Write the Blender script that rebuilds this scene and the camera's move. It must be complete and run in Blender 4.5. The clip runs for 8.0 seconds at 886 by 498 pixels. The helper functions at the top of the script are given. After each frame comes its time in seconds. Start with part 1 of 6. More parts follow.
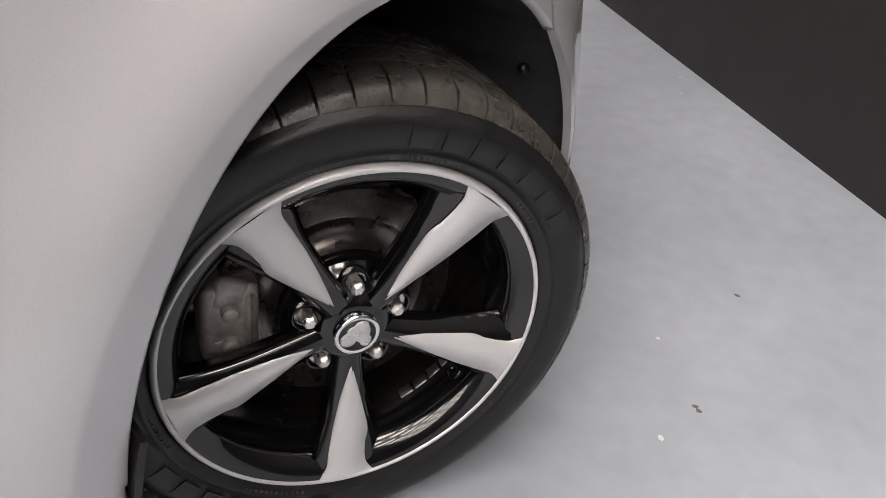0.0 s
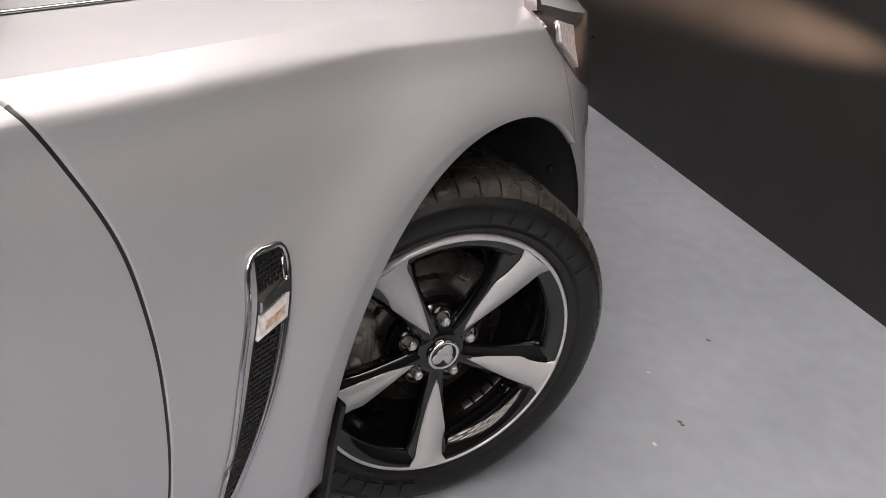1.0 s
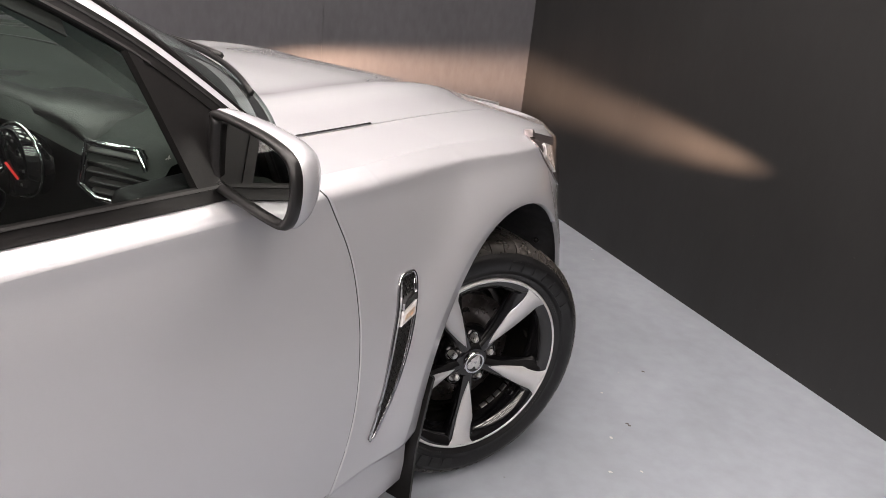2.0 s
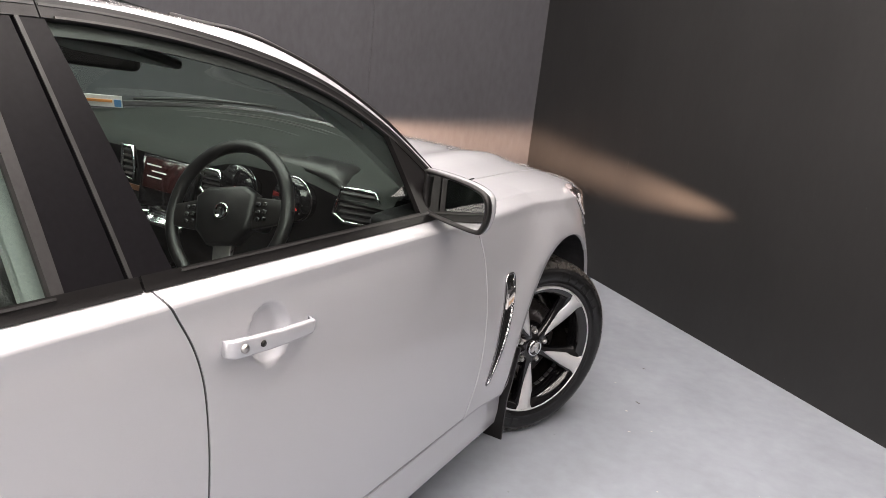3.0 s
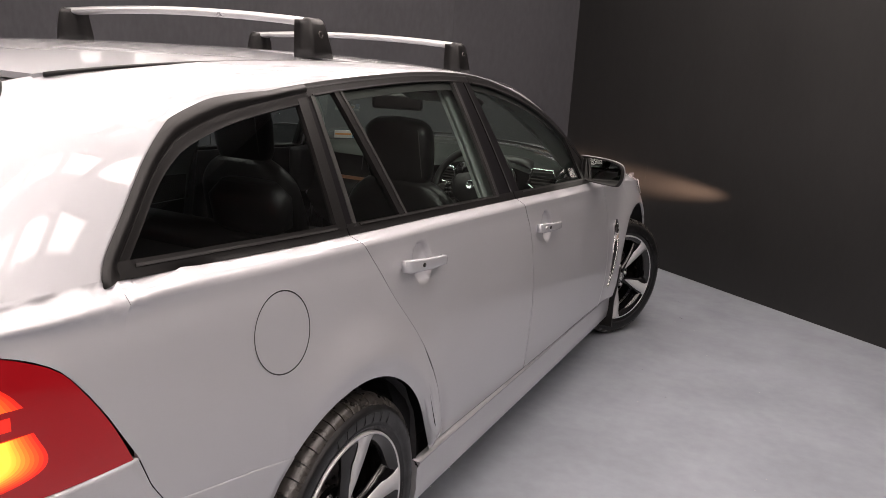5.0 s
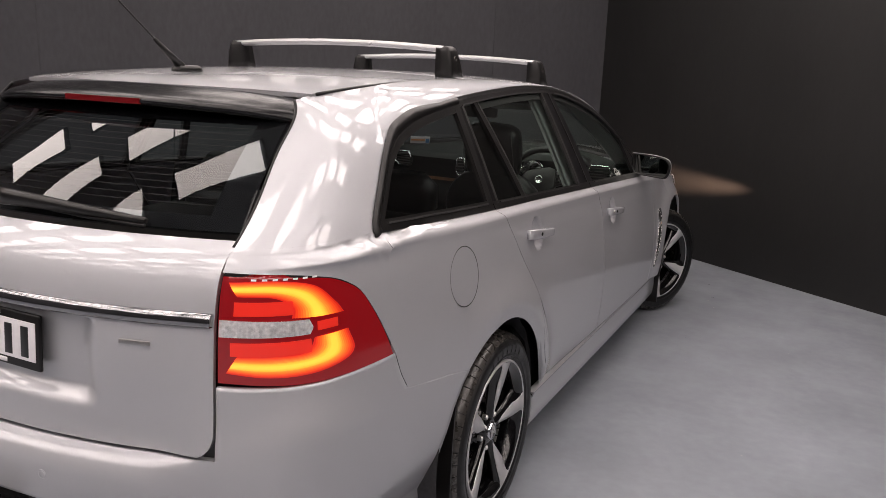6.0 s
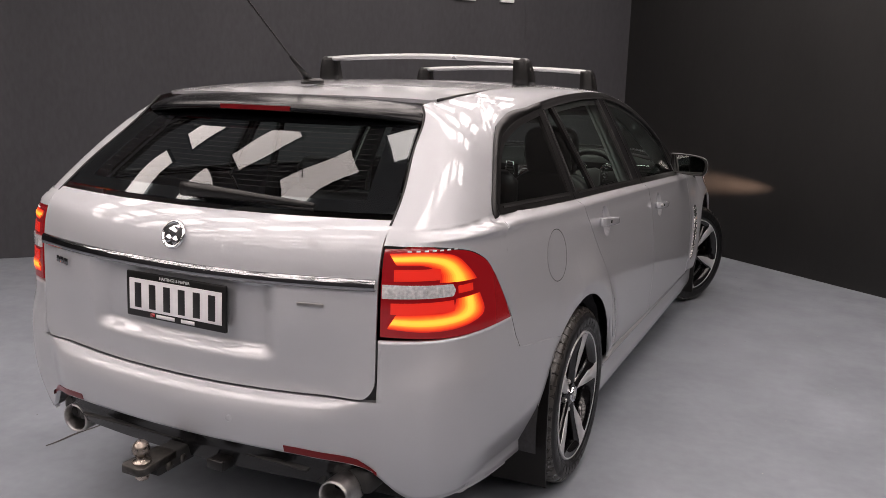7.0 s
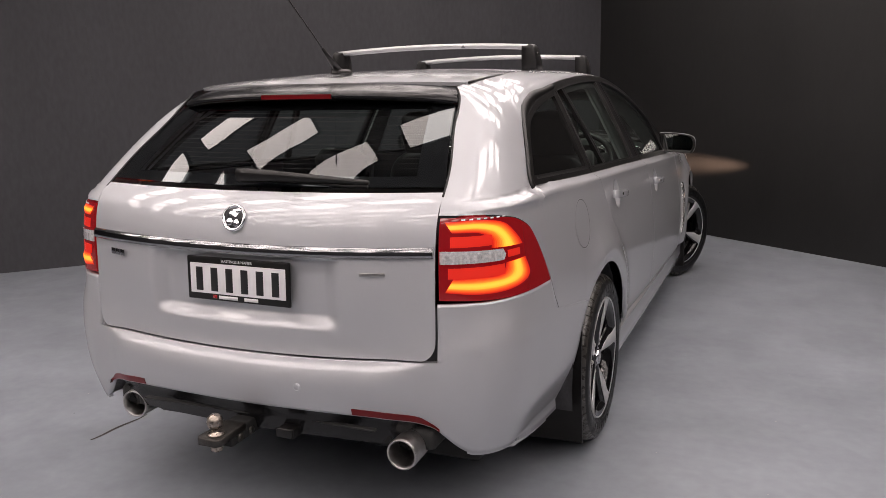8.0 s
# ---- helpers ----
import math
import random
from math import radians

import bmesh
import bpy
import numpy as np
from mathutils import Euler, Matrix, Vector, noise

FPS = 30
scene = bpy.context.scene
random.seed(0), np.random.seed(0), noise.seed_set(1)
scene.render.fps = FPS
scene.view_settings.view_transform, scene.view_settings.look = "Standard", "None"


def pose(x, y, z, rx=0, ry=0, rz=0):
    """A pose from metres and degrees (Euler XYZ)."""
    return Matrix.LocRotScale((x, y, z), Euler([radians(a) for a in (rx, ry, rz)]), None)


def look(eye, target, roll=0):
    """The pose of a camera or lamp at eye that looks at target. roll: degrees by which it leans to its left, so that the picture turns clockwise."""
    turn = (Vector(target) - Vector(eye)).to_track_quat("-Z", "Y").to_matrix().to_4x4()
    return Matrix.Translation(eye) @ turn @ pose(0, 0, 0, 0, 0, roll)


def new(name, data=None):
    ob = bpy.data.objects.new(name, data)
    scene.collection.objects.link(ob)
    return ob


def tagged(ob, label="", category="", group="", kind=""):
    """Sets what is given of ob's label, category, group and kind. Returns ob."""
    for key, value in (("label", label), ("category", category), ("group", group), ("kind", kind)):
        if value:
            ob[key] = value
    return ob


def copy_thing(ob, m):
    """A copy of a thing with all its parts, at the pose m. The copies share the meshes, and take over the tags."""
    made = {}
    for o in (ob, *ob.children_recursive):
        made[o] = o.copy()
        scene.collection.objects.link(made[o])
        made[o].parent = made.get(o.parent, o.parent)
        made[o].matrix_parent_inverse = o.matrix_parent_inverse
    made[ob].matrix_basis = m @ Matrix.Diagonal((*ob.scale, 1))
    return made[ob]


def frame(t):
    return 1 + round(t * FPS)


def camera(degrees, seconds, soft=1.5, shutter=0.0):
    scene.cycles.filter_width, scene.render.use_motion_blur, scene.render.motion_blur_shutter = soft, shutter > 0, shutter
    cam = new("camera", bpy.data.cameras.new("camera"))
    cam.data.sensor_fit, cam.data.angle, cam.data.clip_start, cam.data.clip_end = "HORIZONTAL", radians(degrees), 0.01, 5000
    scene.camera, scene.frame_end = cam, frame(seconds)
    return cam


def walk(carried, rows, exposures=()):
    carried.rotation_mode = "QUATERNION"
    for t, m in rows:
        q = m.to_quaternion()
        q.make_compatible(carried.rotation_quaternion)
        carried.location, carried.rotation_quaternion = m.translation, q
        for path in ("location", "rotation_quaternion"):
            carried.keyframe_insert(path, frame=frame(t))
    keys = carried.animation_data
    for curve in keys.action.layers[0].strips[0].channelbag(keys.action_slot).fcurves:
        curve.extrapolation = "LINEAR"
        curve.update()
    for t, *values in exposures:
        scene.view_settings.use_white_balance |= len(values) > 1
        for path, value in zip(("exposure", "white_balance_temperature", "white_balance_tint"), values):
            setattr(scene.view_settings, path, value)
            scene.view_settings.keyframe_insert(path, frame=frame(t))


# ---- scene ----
cam = camera(58.0, 8.0, soft=.8)
PATH = [
    (0, (1.377, -0.544, 0.999), (0.377, 0.744, -0.159), 3.3),
    (0.5, (1.419, -0.688, 1.09), (0.408, 0.646, -0.005), 3.7),
    (1, (1.496, -0.939, 1.19), (0.473, 0.467, 0.202), 3.9),
    (1.2, (1.515, -1.043, 1.224), (0.503, 0.394, 0.27), 4.3),
    (2.3, (1.722, -1.902, 1.422), (0.796, -0.266, 0.741), 6.3),
    (2.5, (1.747, -2.08, 1.448), (0.821, -0.432, 0.795), 6.5),
    (3, (1.774, -2.561, 1.506), (0.878, -0.874, 0.913), 6.3),
    (3.5, (1.865, -3.019, 1.519), (0.965, -1.317, 0.978), 6.0),
    (4, (1.893, -3.53, 1.539), (1.002, -1.815, 1.025), 5.2),
    (4.5, (1.841, -3.99, 1.522), (0.989, -2.247, 1.038), 4.5),
    (5, (1.823, -4.442, 1.51), (0.987, -2.687, 1.037), 3.5),
    (5.2, (1.796, -4.606, 1.501), (0.97, -2.845, 1.036), 3.0),
    (6.3, (1.753, -5.385, 1.525), (0.903, -3.629, 1.085), 2.1),
    (6.5, (1.736, -5.487, 1.523), (0.885, -3.73, 1.091), 2.0),
    (7, (1.657, -5.694, 1.503), (0.802, -3.935, 1.083), 1.3),
    (7.5, (1.547, -5.866, 1.473), (0.739, -4.085, 1.056), -0.4),
    (8, (1.511, -5.96, 1.44), (0.736, -4.163, 1.028), -1.3),
]
EXPOSURES = [(0.0, .14, 6650, 15), (0.5, .10, 6650, 15), (1.0, -.33, 6650, 17), (2.5, .08, 6600, 17), (3.5, .04, 6600, 17), (4.0, -.05, 6600, 17), (4.5, -.24, 6650, 18), (5.0, -.80, 6800, 21), (6.5, -1.27, 6650, 20), (8.0, -1.30, 6650, 20)]
walk(cam, [(t, look(eye, target, roll)) for t, eye, target, roll in PATH], EXPOSURES)

# ---- light ----
world = bpy.data.worlds.new("world")
scene.world = world
world.use_nodes = True
world.node_tree.nodes["Background"].inputs["Color"].default_value = (.5, .55, .6, 1)
world.node_tree.nodes["Background"].inputs["Strength"].default_value = .02

PANEL_GLOW = 19.5
HEADLAMP_WATTS = 420.0


# ---- materials ----
def material(name, color=(.5, .5, .5), rough=.5, metal=0.0, coat=0.0, grain=0.0, scale=60.0, stain=0.0, stain_scale=3.0, bump=0.0, bump_scale=200.0, spec=.5, glow=None, rough_var=0.0, stretch=1.0, coat_rough=.03):
    """A surface with fine grain and broad stains on its colour, uneven gloss and fine relief."""
    m = bpy.data.materials.new(name)
    m.use_nodes = True
    nt = m.node_tree
    p = nt.nodes["Principled BSDF"]
    p.inputs["Base Color"].default_value = (*color, 1)
    p.inputs["Roughness"].default_value = rough
    p.inputs["Metallic"].default_value = metal
    p.inputs["Coat Weight"].default_value = coat
    p.inputs["Coat Roughness"].default_value = coat_rough
    p.inputs["Specular IOR Level"].default_value = spec
    if glow:
        p.inputs["Emission Color"].default_value = (*glow[0], 1)
        p.inputs["Emission Strength"].default_value = glow[1]
    where = nt.nodes.new("ShaderNodeTexCoord")
    upright = nt.nodes.new("ShaderNodeMapping")
    upright.inputs["Scale"].default_value = (1, 1, stretch)
    nt.links.new(where.outputs["Object"], upright.inputs["Vector"])
    last = None
    for amount, size, detail in ((grain, scale, 4), (stain, stain_scale, 6)):
        if not amount:
            continue
        noise_node = nt.nodes.new("ShaderNodeTexNoise")
        noise_node.inputs["Scale"].default_value, noise_node.inputs["Detail"].default_value = size, detail
        nt.links.new(upright.outputs["Vector"], noise_node.inputs["Vector"])
        span = nt.nodes.new("ShaderNodeMapRange")
        span.inputs["From Min"].default_value, span.inputs["From Max"].default_value = .25, .75
        span.inputs["To Min"].default_value, span.inputs["To Max"].default_value = 1 - amount, 1 + amount
        nt.links.new(noise_node.outputs["Fac"], span.inputs["Value"])
        mix = nt.nodes.new("ShaderNodeVectorMath")
        mix.operation = "SCALE"
        if last is None:
            mix.inputs[0].default_value = color
        else:
            nt.links.new(last, mix.inputs[0])
        nt.links.new(span.outputs["Result"], mix.inputs["Scale"])
        last = mix.outputs["Vector"]
    if last is not None:
        nt.links.new(last, p.inputs["Base Color"])
    if rough_var:
        noise_node = nt.nodes.new("ShaderNodeTexNoise")
        noise_node.inputs["Scale"].default_value, noise_node.inputs["Detail"].default_value = stain_scale * 1.7, 5
        nt.links.new(upright.outputs["Vector"], noise_node.inputs["Vector"])
        span = nt.nodes.new("ShaderNodeMapRange")
        span.inputs["From Min"].default_value, span.inputs["From Max"].default_value = .3, .7
        span.inputs["To Min"].default_value, span.inputs["To Max"].default_value = rough - rough_var, rough + rough_var
        nt.links.new(noise_node.outputs["Fac"], span.inputs["Value"])
        nt.links.new(span.outputs["Result"], p.inputs["Roughness"])
    if bump:
        noise_node = nt.nodes.new("ShaderNodeTexNoise")
        noise_node.inputs["Scale"].default_value, noise_node.inputs["Detail"].default_value = bump_scale, 3
        nt.links.new(upright.outputs["Vector"], noise_node.inputs["Vector"])
        relief = nt.nodes.new("ShaderNodeBump")
        relief.inputs["Strength"].default_value, relief.inputs["Distance"].default_value = bump, .002
        nt.links.new(noise_node.outputs["Fac"], relief.inputs["Height"])
        nt.links.new(relief.outputs["Normal"], p.inputs["Normal"])
    return m


def pane_material(name, tint, gloss=.04):
    """A thin pane: clear through a tint, with a mirror that grows at low angles, alike from both sides."""
    m = bpy.data.materials.new(name)
    m.use_nodes = True
    nt = m.node_tree
    nt.nodes.remove(nt.nodes["Principled BSDF"])
    clear, shine, facing, rise, span, mix = (nt.nodes.new("ShaderNode" + k) for k in ("BsdfTransparent", "BsdfGlossy", "LayerWeight", "Math", "MapRange", "MixShader"))
    clear.inputs["Color"].default_value = (*tint, 1)
    shine.inputs["Roughness"].default_value = .01
    facing.inputs["Blend"].default_value = .5
    rise.operation = "POWER"
    rise.inputs[1].default_value = 5.0
    span.inputs["To Min"].default_value, span.inputs["To Max"].default_value = gloss, 1.0
    nt.links.new(facing.outputs["Facing"], rise.inputs[0])
    nt.links.new(rise.outputs["Value"], span.inputs["Value"])
    nt.links.new(span.outputs["Result"], mix.inputs["Fac"])
    nt.links.new(clear.outputs["BSDF"], mix.inputs[1])
    nt.links.new(shine.outputs["BSDF"], mix.inputs[2])
    nt.links.new(mix.outputs["Shader"], nt.nodes["Material Output"].inputs["Surface"])
    return m


SILVER = material("silver_paint", (.510, .515, .537), .62, .71, 1.0, coat_rough=.045, grain=.05, scale=900, stain=.015, stain_scale=2)
SATIN_BLACK = material("satin_black_trim", (.0075, .007, .007), .33, spec=.32, grain=.15, scale=150, bump=.1, bump_scale=700)
GLOSS_BLACK = material("gloss_black_trim", (.008, .008, .009), .06, coat=.5, grain=.1, scale=40)
SPOILER_BLACK = material("spoiler_black", (.008, .008, .009), .24, grain=.1, scale=60, spec=.35)
PILLAR_FILM = material("pillar_film", (.006, .0055, .0065), .34, spec=.14, grain=.2, scale=90)
WEAR_STRIP = material("grey_weatherstrip", (.036, .035, .035), .34, .2, grain=.1, scale=120)
RUBBER = material("tyre_rubber", (.0055, .0055, .006), .40, spec=.40, grain=.25, scale=120, stain=.2, stain_scale=14, bump=.25, bump_scale=400, rough_var=.12)
LETTER_RUBBER = material("raised_rubber", (.004, .004, .004), .34, grain=.2, scale=90)
TREAD = material("tread_rubber", (.034, .0310, .0280), .30, spec=.6, grain=.3, scale=70, stain=.3, stain_scale=20, bump=.18, bump_scale=250, rough_var=.12)
MACHINED = material("machined_alloy", (.50, .50, .51), .34, .30, coat=.3, grain=.04, scale=500, rough_var=.04, stain_scale=9)
BAR_ALLOY = material("satin_bar_alloy", (.42, .42, .43), .32, .7, grain=.05, scale=300, rough_var=.05, stain_scale=9)
WHEEL_BLACK = material("wheel_gloss_black", (.003, .003, .0035), .12, coat=.3, grain=.2, scale=30, rough_var=.04, stain_scale=25)
BARREL = material("wheel_barrel", (.075, .068, .062), .20, .9, grain=.35, scale=40, stain=.4, stain_scale=14, rough_var=.1)
CHROME = material("chrome", (.78, .78, .80), .09, 1.0, rough_var=.03, stain_scale=20)
SMOKED_CHROME = material("smoked_chrome", (.46, .46, .47), .12, 1.0, rough_var=.03, stain_scale=20)
DARK_CHROME = material("dark_chrome", (.30, .30, .31), .10, 1.0, rough_var=.03, stain_scale=20)
STEEL = material("brushed_steel", (.42, .41, .40), .36, 1.0, grain=.15, scale=60, stain=.15, stain_scale=20, rough_var=.1)
NUT_STEEL = material("bright_nut_steel", (.62, .61, .60), .30, .9, grain=.08, scale=80, rough_var=.06, stain_scale=60)
DARK_STEEL = material("dark_worn_steel", (.07, .065, .06), .42, .8, grain=.3, scale=60, stain=.3, stain_scale=25, rough_var=.1)
WORN_BALL = material("worn_tow_ball_steel", (.36, .31, .27), .30, .95, grain=.25, scale=70, stain=.3, stain_scale=40, rough_var=.12)
DISC_STEEL = material("brake_disc_steel", (.14, .125, .12), .30, .9, grain=.2, scale=90, stain=.2, stain_scale=20, rough_var=.08)
CALIPER = material("cast_caliper", (.27, .25, .24), .55, .5, grain=.3, scale=80, stain=.25, stain_scale=25, bump=.4, bump_scale=200)
LINER = material("wheel_arch_liner", (.034, .034, .037), .7, grain=.3, scale=60, bump=.4, bump_scale=250)
UNDERBODY = material("underbody_black", (.012, .012, .012), .8, grain=.3, scale=30)
LEATHER = material("black_leather", (0.0050, 0.0050, 0.0053), .34, grain=.25, scale=60, bump=.35, bump_scale=350)
PILLAR_GREY = material("grey_pillar_lining", (.21, .235, .225), .85, grain=.08, scale=200, bump=.2, bump_scale=600)
STITCH = material("grey_stitching", (.06, .06, .06), .7)
DASH = material("dark_dash_plastic", (.0120, .0146, .0134), .60, spec=.2, grain=.2, scale=80, bump=.3, bump_scale=500)
DASH_BLACK = material("black_dash_plastic", (.006, .006, .0065), .45, spec=.2, grain=.2, scale=80, bump=.2, bump_scale=500)
LINING = material("pale_headlining", (.42, .43, .41), .9, grain=.08, scale=200, bump=.2, bump_scale=600)
CARPET = material("dark_carpet", (.02, .02, .02), .95, grain=.4, scale=200)
WOOD_TRIM = material("copper_dash_trim", (.23, .11, .06), .3, .3, grain=.2, scale=50)
MIRROR = material("mirror_glass", (.30, .31, .30), .01, 1.0)
CLEAR_PANE = pane_material("clear_window_glass", (.80, .90, .855))
SCREEN_PANE = pane_material("windscreen_glass", (.70, .79, .75), .03)
TINT_PANE = pane_material("tinted_window_glass", (.50, .54, .55))
LAMP_PANE = pane_material("lamp_cover_glass", (.92, .93, .94))
RED_LENS = material("red_lamp_lens", (.16, .004, .007), .12, coat=.7, glow=((1, .02, .02), .24))
DARK_RED = material("dark_red_reflector", (.13, .003, .005), .28, spec=.3, grain=.15, scale=300)
LIT_RED = material("lit_red_lamp_band", (.5, .02, .012), .25, coat=.7, glow=((1, .03, .012), 1.0))
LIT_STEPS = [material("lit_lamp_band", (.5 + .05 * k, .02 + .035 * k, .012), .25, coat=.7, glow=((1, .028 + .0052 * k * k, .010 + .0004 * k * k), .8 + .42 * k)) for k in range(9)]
HEADLAMP_SMOKE = material("headlamp_cover", (.14, .115, .115), .12, .6, coat=1.0, grain=.35, scale=45, stain=.3, stain_scale=18)
CLEAR_LENS = material("clear_reverse_lens", (.82, .80, .80), .14, .35, coat=1.0, grain=.3, scale=120)
PLATE_WHITE = material("number_plate_white", (.74, .72, .74), .35, grain=.04, scale=60, stain=.05, stain_scale=12)
INK = material("black_ink", (.012, .012, .013), .4)
LABEL_CARD = material("label_card", (.62, .62, .62), .6)
PRINT_WHITE = material("white_print", (.75, .75, .75), .5)
SCREEN_RED = material("lit_dash_display", (.02, .006, .006), .15, coat=.6, glow=((.36, .12, .10), .014))
NEEDLE_RED = material("lit_gauge_needle", (.4, .02, .02), .3, glow=((1, .05, .04), .4))
MARKER_CORE = material("marker_lamp_core", (.50, .38, .28), .3, .4, coat=1.0, grain=.3, scale=200)
BULB_AMBER = material("amber_bulb", (.62, .36, .22), .3, coat=.5)
LABEL_BLUE = material("blue_label", (.08, .22, .42), .5)
LABEL_ORANGE = material("orange_label", (.70, .30, .10), .5)
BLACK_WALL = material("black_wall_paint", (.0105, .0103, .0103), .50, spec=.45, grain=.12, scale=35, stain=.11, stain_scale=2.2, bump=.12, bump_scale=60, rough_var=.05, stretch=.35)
WALL_PAINT = material("charcoal_wall_paint", (.050, .050, .055), .58, spec=.25, grain=.10, scale=35, stain=.09, stain_scale=1.8, bump=.12, bump_scale=60, rough_var=.05, stretch=.4)
FLOOR_PAINT = material("grey_floor_paint", (.240, .260, .291), .42, grain=.07, scale=18, stain=.13, stain_scale=2.1, bump=.04, bump_scale=60, rough_var=.12)
JOINT = material("wall_joint_filler", (.032, .032, .034), .6, grain=.2, scale=8)
DUST = material("pale_scuff", (.5, .48, .46), .9)
RUBBED_PAINT = material("rubbed_wall_paint", (.045, .042, .040), .8)
DARK_SPECK = material("dark_speck", (.09, .08, .075), .9)
CEILING_PAINT = material("ceiling_paint", (.42, .42, .415), .8, grain=.06, scale=20)
LIGHT_PANEL = material("lit_ceiling_panel", (.9, .9, .9), .5, glow=((1.0, .945, .87), PANEL_GLOW))


# ---- helpers for meshes ----
def askew(bm):
    """The tail's left corner sits slightly wider and further back than the right one."""
    for v in bm.verts:
        if v.co.x < 0 and v.co.y < -3.1:
            k = min(1, (-3.1 - v.co.y) / .7)
            k = k * k * (3 - 2 * k) * min(1.2, (-v.co.x / .62) ** 1.5)
            v.co.x -= .022 * k
            v.co.y -= .030 * k


def part(name, bm, mat, parent=None, label="", smooth=True):
    """Links a bmesh as one mesh object under a thing or under a part."""
    if parent is not None and (parent.name == "station_wagon" or (parent.parent is not None and parent.parent.name == "station_wagon")):
        askew(bm)
    me = bpy.data.meshes.new(name)
    bm.to_mesh(me)
    bm.free()
    me.materials.append(mat)
    if smooth:
        me.polygons.foreach_set("use_smooth", [True] * len(me.polygons))
    ob = new(name, me)
    ob.parent = parent
    if label:
        ob["label"] = label
    return ob


def grid(bm, pts, flip=False):
    vs = [[bm.verts.new(p) for p in row] for row in pts]
    for a, b in zip(vs, vs[1:]):
        for i in range(len(a) - 1):
            q = (a[i], b[i], b[i + 1], a[i + 1])
            try:
                bm.faces.new(q[::-1] if flip else q)
            except ValueError:
                pass
    return vs


def skin(bm, pts, depth=.014, lift=0.0, centre=None, sides="LRBT", sign=1):
    """A thick panel through a net of points: its face, and a return edge of that depth on the named sides."""
    n, m = len(pts), len(pts[0])
    P = [[Vector(p) for p in row] for row in pts]
    N = []
    for i in range(n):
        row = []
        for j in range(m):
            a = P[min(i + 1, n - 1)][j] - P[max(i - 1, 0)][j]
            b = P[i][min(j + 1, m - 1)] - P[i][max(j - 1, 0)]
            c = a.cross(b)
            row.append(c.normalized() if c.length > 1e-12 else Vector((0, 0, 1)))
        N.append(row)
    mid = P[n // 2][m // 2]
    core = Vector(centre) if centre else Vector((0, max(-3.2, min(.3, mid.y)), .75))
    flip = N[n // 2][m // 2].dot(mid - core) < 0
    if flip:
        N = [[-v for v in row] for row in N]
    for i in range(n):
        for j in range(m):
            P[i][j] = P[i][j] + N[i][j] * lift
    turn = flip ^ (sign < 0)

    def at(p):
        return (p[0] * sign, p[1], p[2])

    grid(bm, [[at(p) for p in row] for row in P], turn)
    edges = {"L": [(0, j) for j in range(m)], "R": [(n - 1, j) for j in range(m)], "B": [(i, 0) for i in range(n)], "T": [(i, m - 1) for i in range(n)]}
    for key in sides:
        line = edges[key]
        out = [at(P[i][j]) for i, j in line]
        inn = [at(P[i][j] - N[i][j] * depth) for i, j in line]
        grid(bm, [out, inn], turn ^ (key in "LT"))
    return bm


def eased(pts, passes=8):
    """A net of points with small kinks smoothed out; its corners stay."""
    P = [[Vector(p) for p in row] for row in pts]
    n, m = len(P), len(P[0])
    for _ in range(passes):
        Q = [[p.copy() for p in row] for row in P]
        for i in range(n):
            for j in range(m):
                a, b = 0 < i < n - 1, 0 < j < m - 1
                if a and b:
                    Q[i][j] = P[i][j] * .5 + (P[i - 1][j] + P[i + 1][j] + P[i][j - 1] + P[i][j + 1]) * .125
                elif a:
                    Q[i][j] = P[i][j] * .5 + (P[i - 1][j] + P[i + 1][j]) * .25
        P = Q
    return P


def steps(a, b, n):
    return [a + (b - a) * i / n for i in range(n + 1)]


def net(left, right, low, high, across, up, to=None):
    """Points of a patch on the body between two edges (u by height) and two edges (height by u)."""
    rows = []
    for a in across:
        row = []
        for b in up:
            z = .7
            u = left(z) + (right(z) - left(z)) * a
            for _ in range(14):
                z = low(u) + (high(u) - low(u)) * b
                u = .5 * u + .5 * (left(z) + (right(z) - left(z)) * a)
            x, y = (to or wrap)(u, z)
            row.append((x, y, z))
        rows.append(row)
    return rows


def const(v):
    return lambda _: v


def table(*pairs):
    return lambda v: smooth_table(pairs, v)


def straight(*pairs):
    return lambda v: lerp_table(pairs, v)


def box(bm, centre, size, bevel=.004, segments=2, turn=None, taper=1.0):
    made = bmesh.ops.create_cube(bm, size=1)["verts"]
    m = Matrix.Translation(centre) @ (turn or Matrix()) @ Matrix.Diagonal((*size, 1))
    for v in made:
        if v.co.z > 0:
            v.co.x *= taper
            v.co.y *= taper
    bmesh.ops.transform(bm, matrix=m, verts=made)
    if bevel:
        es = {e for v in made for e in v.link_edges}
        bmesh.ops.bevel(bm, geom=list(es), offset=bevel, segments=segments, affect="EDGES", profile=.5)
    return bm


def lathe(bm, profile, n=72, axis=0, centre=(0, 0, 0), closed=False):
    """Turns a profile of (radius, along) about an axis (0: x, 1: y, 2: z)."""
    rings = []
    prof = list(profile) + ([profile[0]] if closed else [])
    for r, a in prof:
        ring = []
        for k in range(n + 1):
            t = 2 * math.pi * k / n
            c, s = r * math.cos(t), r * math.sin(t)
            p = [(a, c, s), (s, a, c), (c, s, a)][axis]
            ring.append(tuple(p[i] + centre[i] for i in range(3)))
        rings.append(ring)
    grid(bm, rings)
    bmesh.ops.remove_doubles(bm, verts=bm.verts, dist=1e-6)
    bmesh.ops.recalc_face_normals(bm, faces=bm.faces)
    return bm


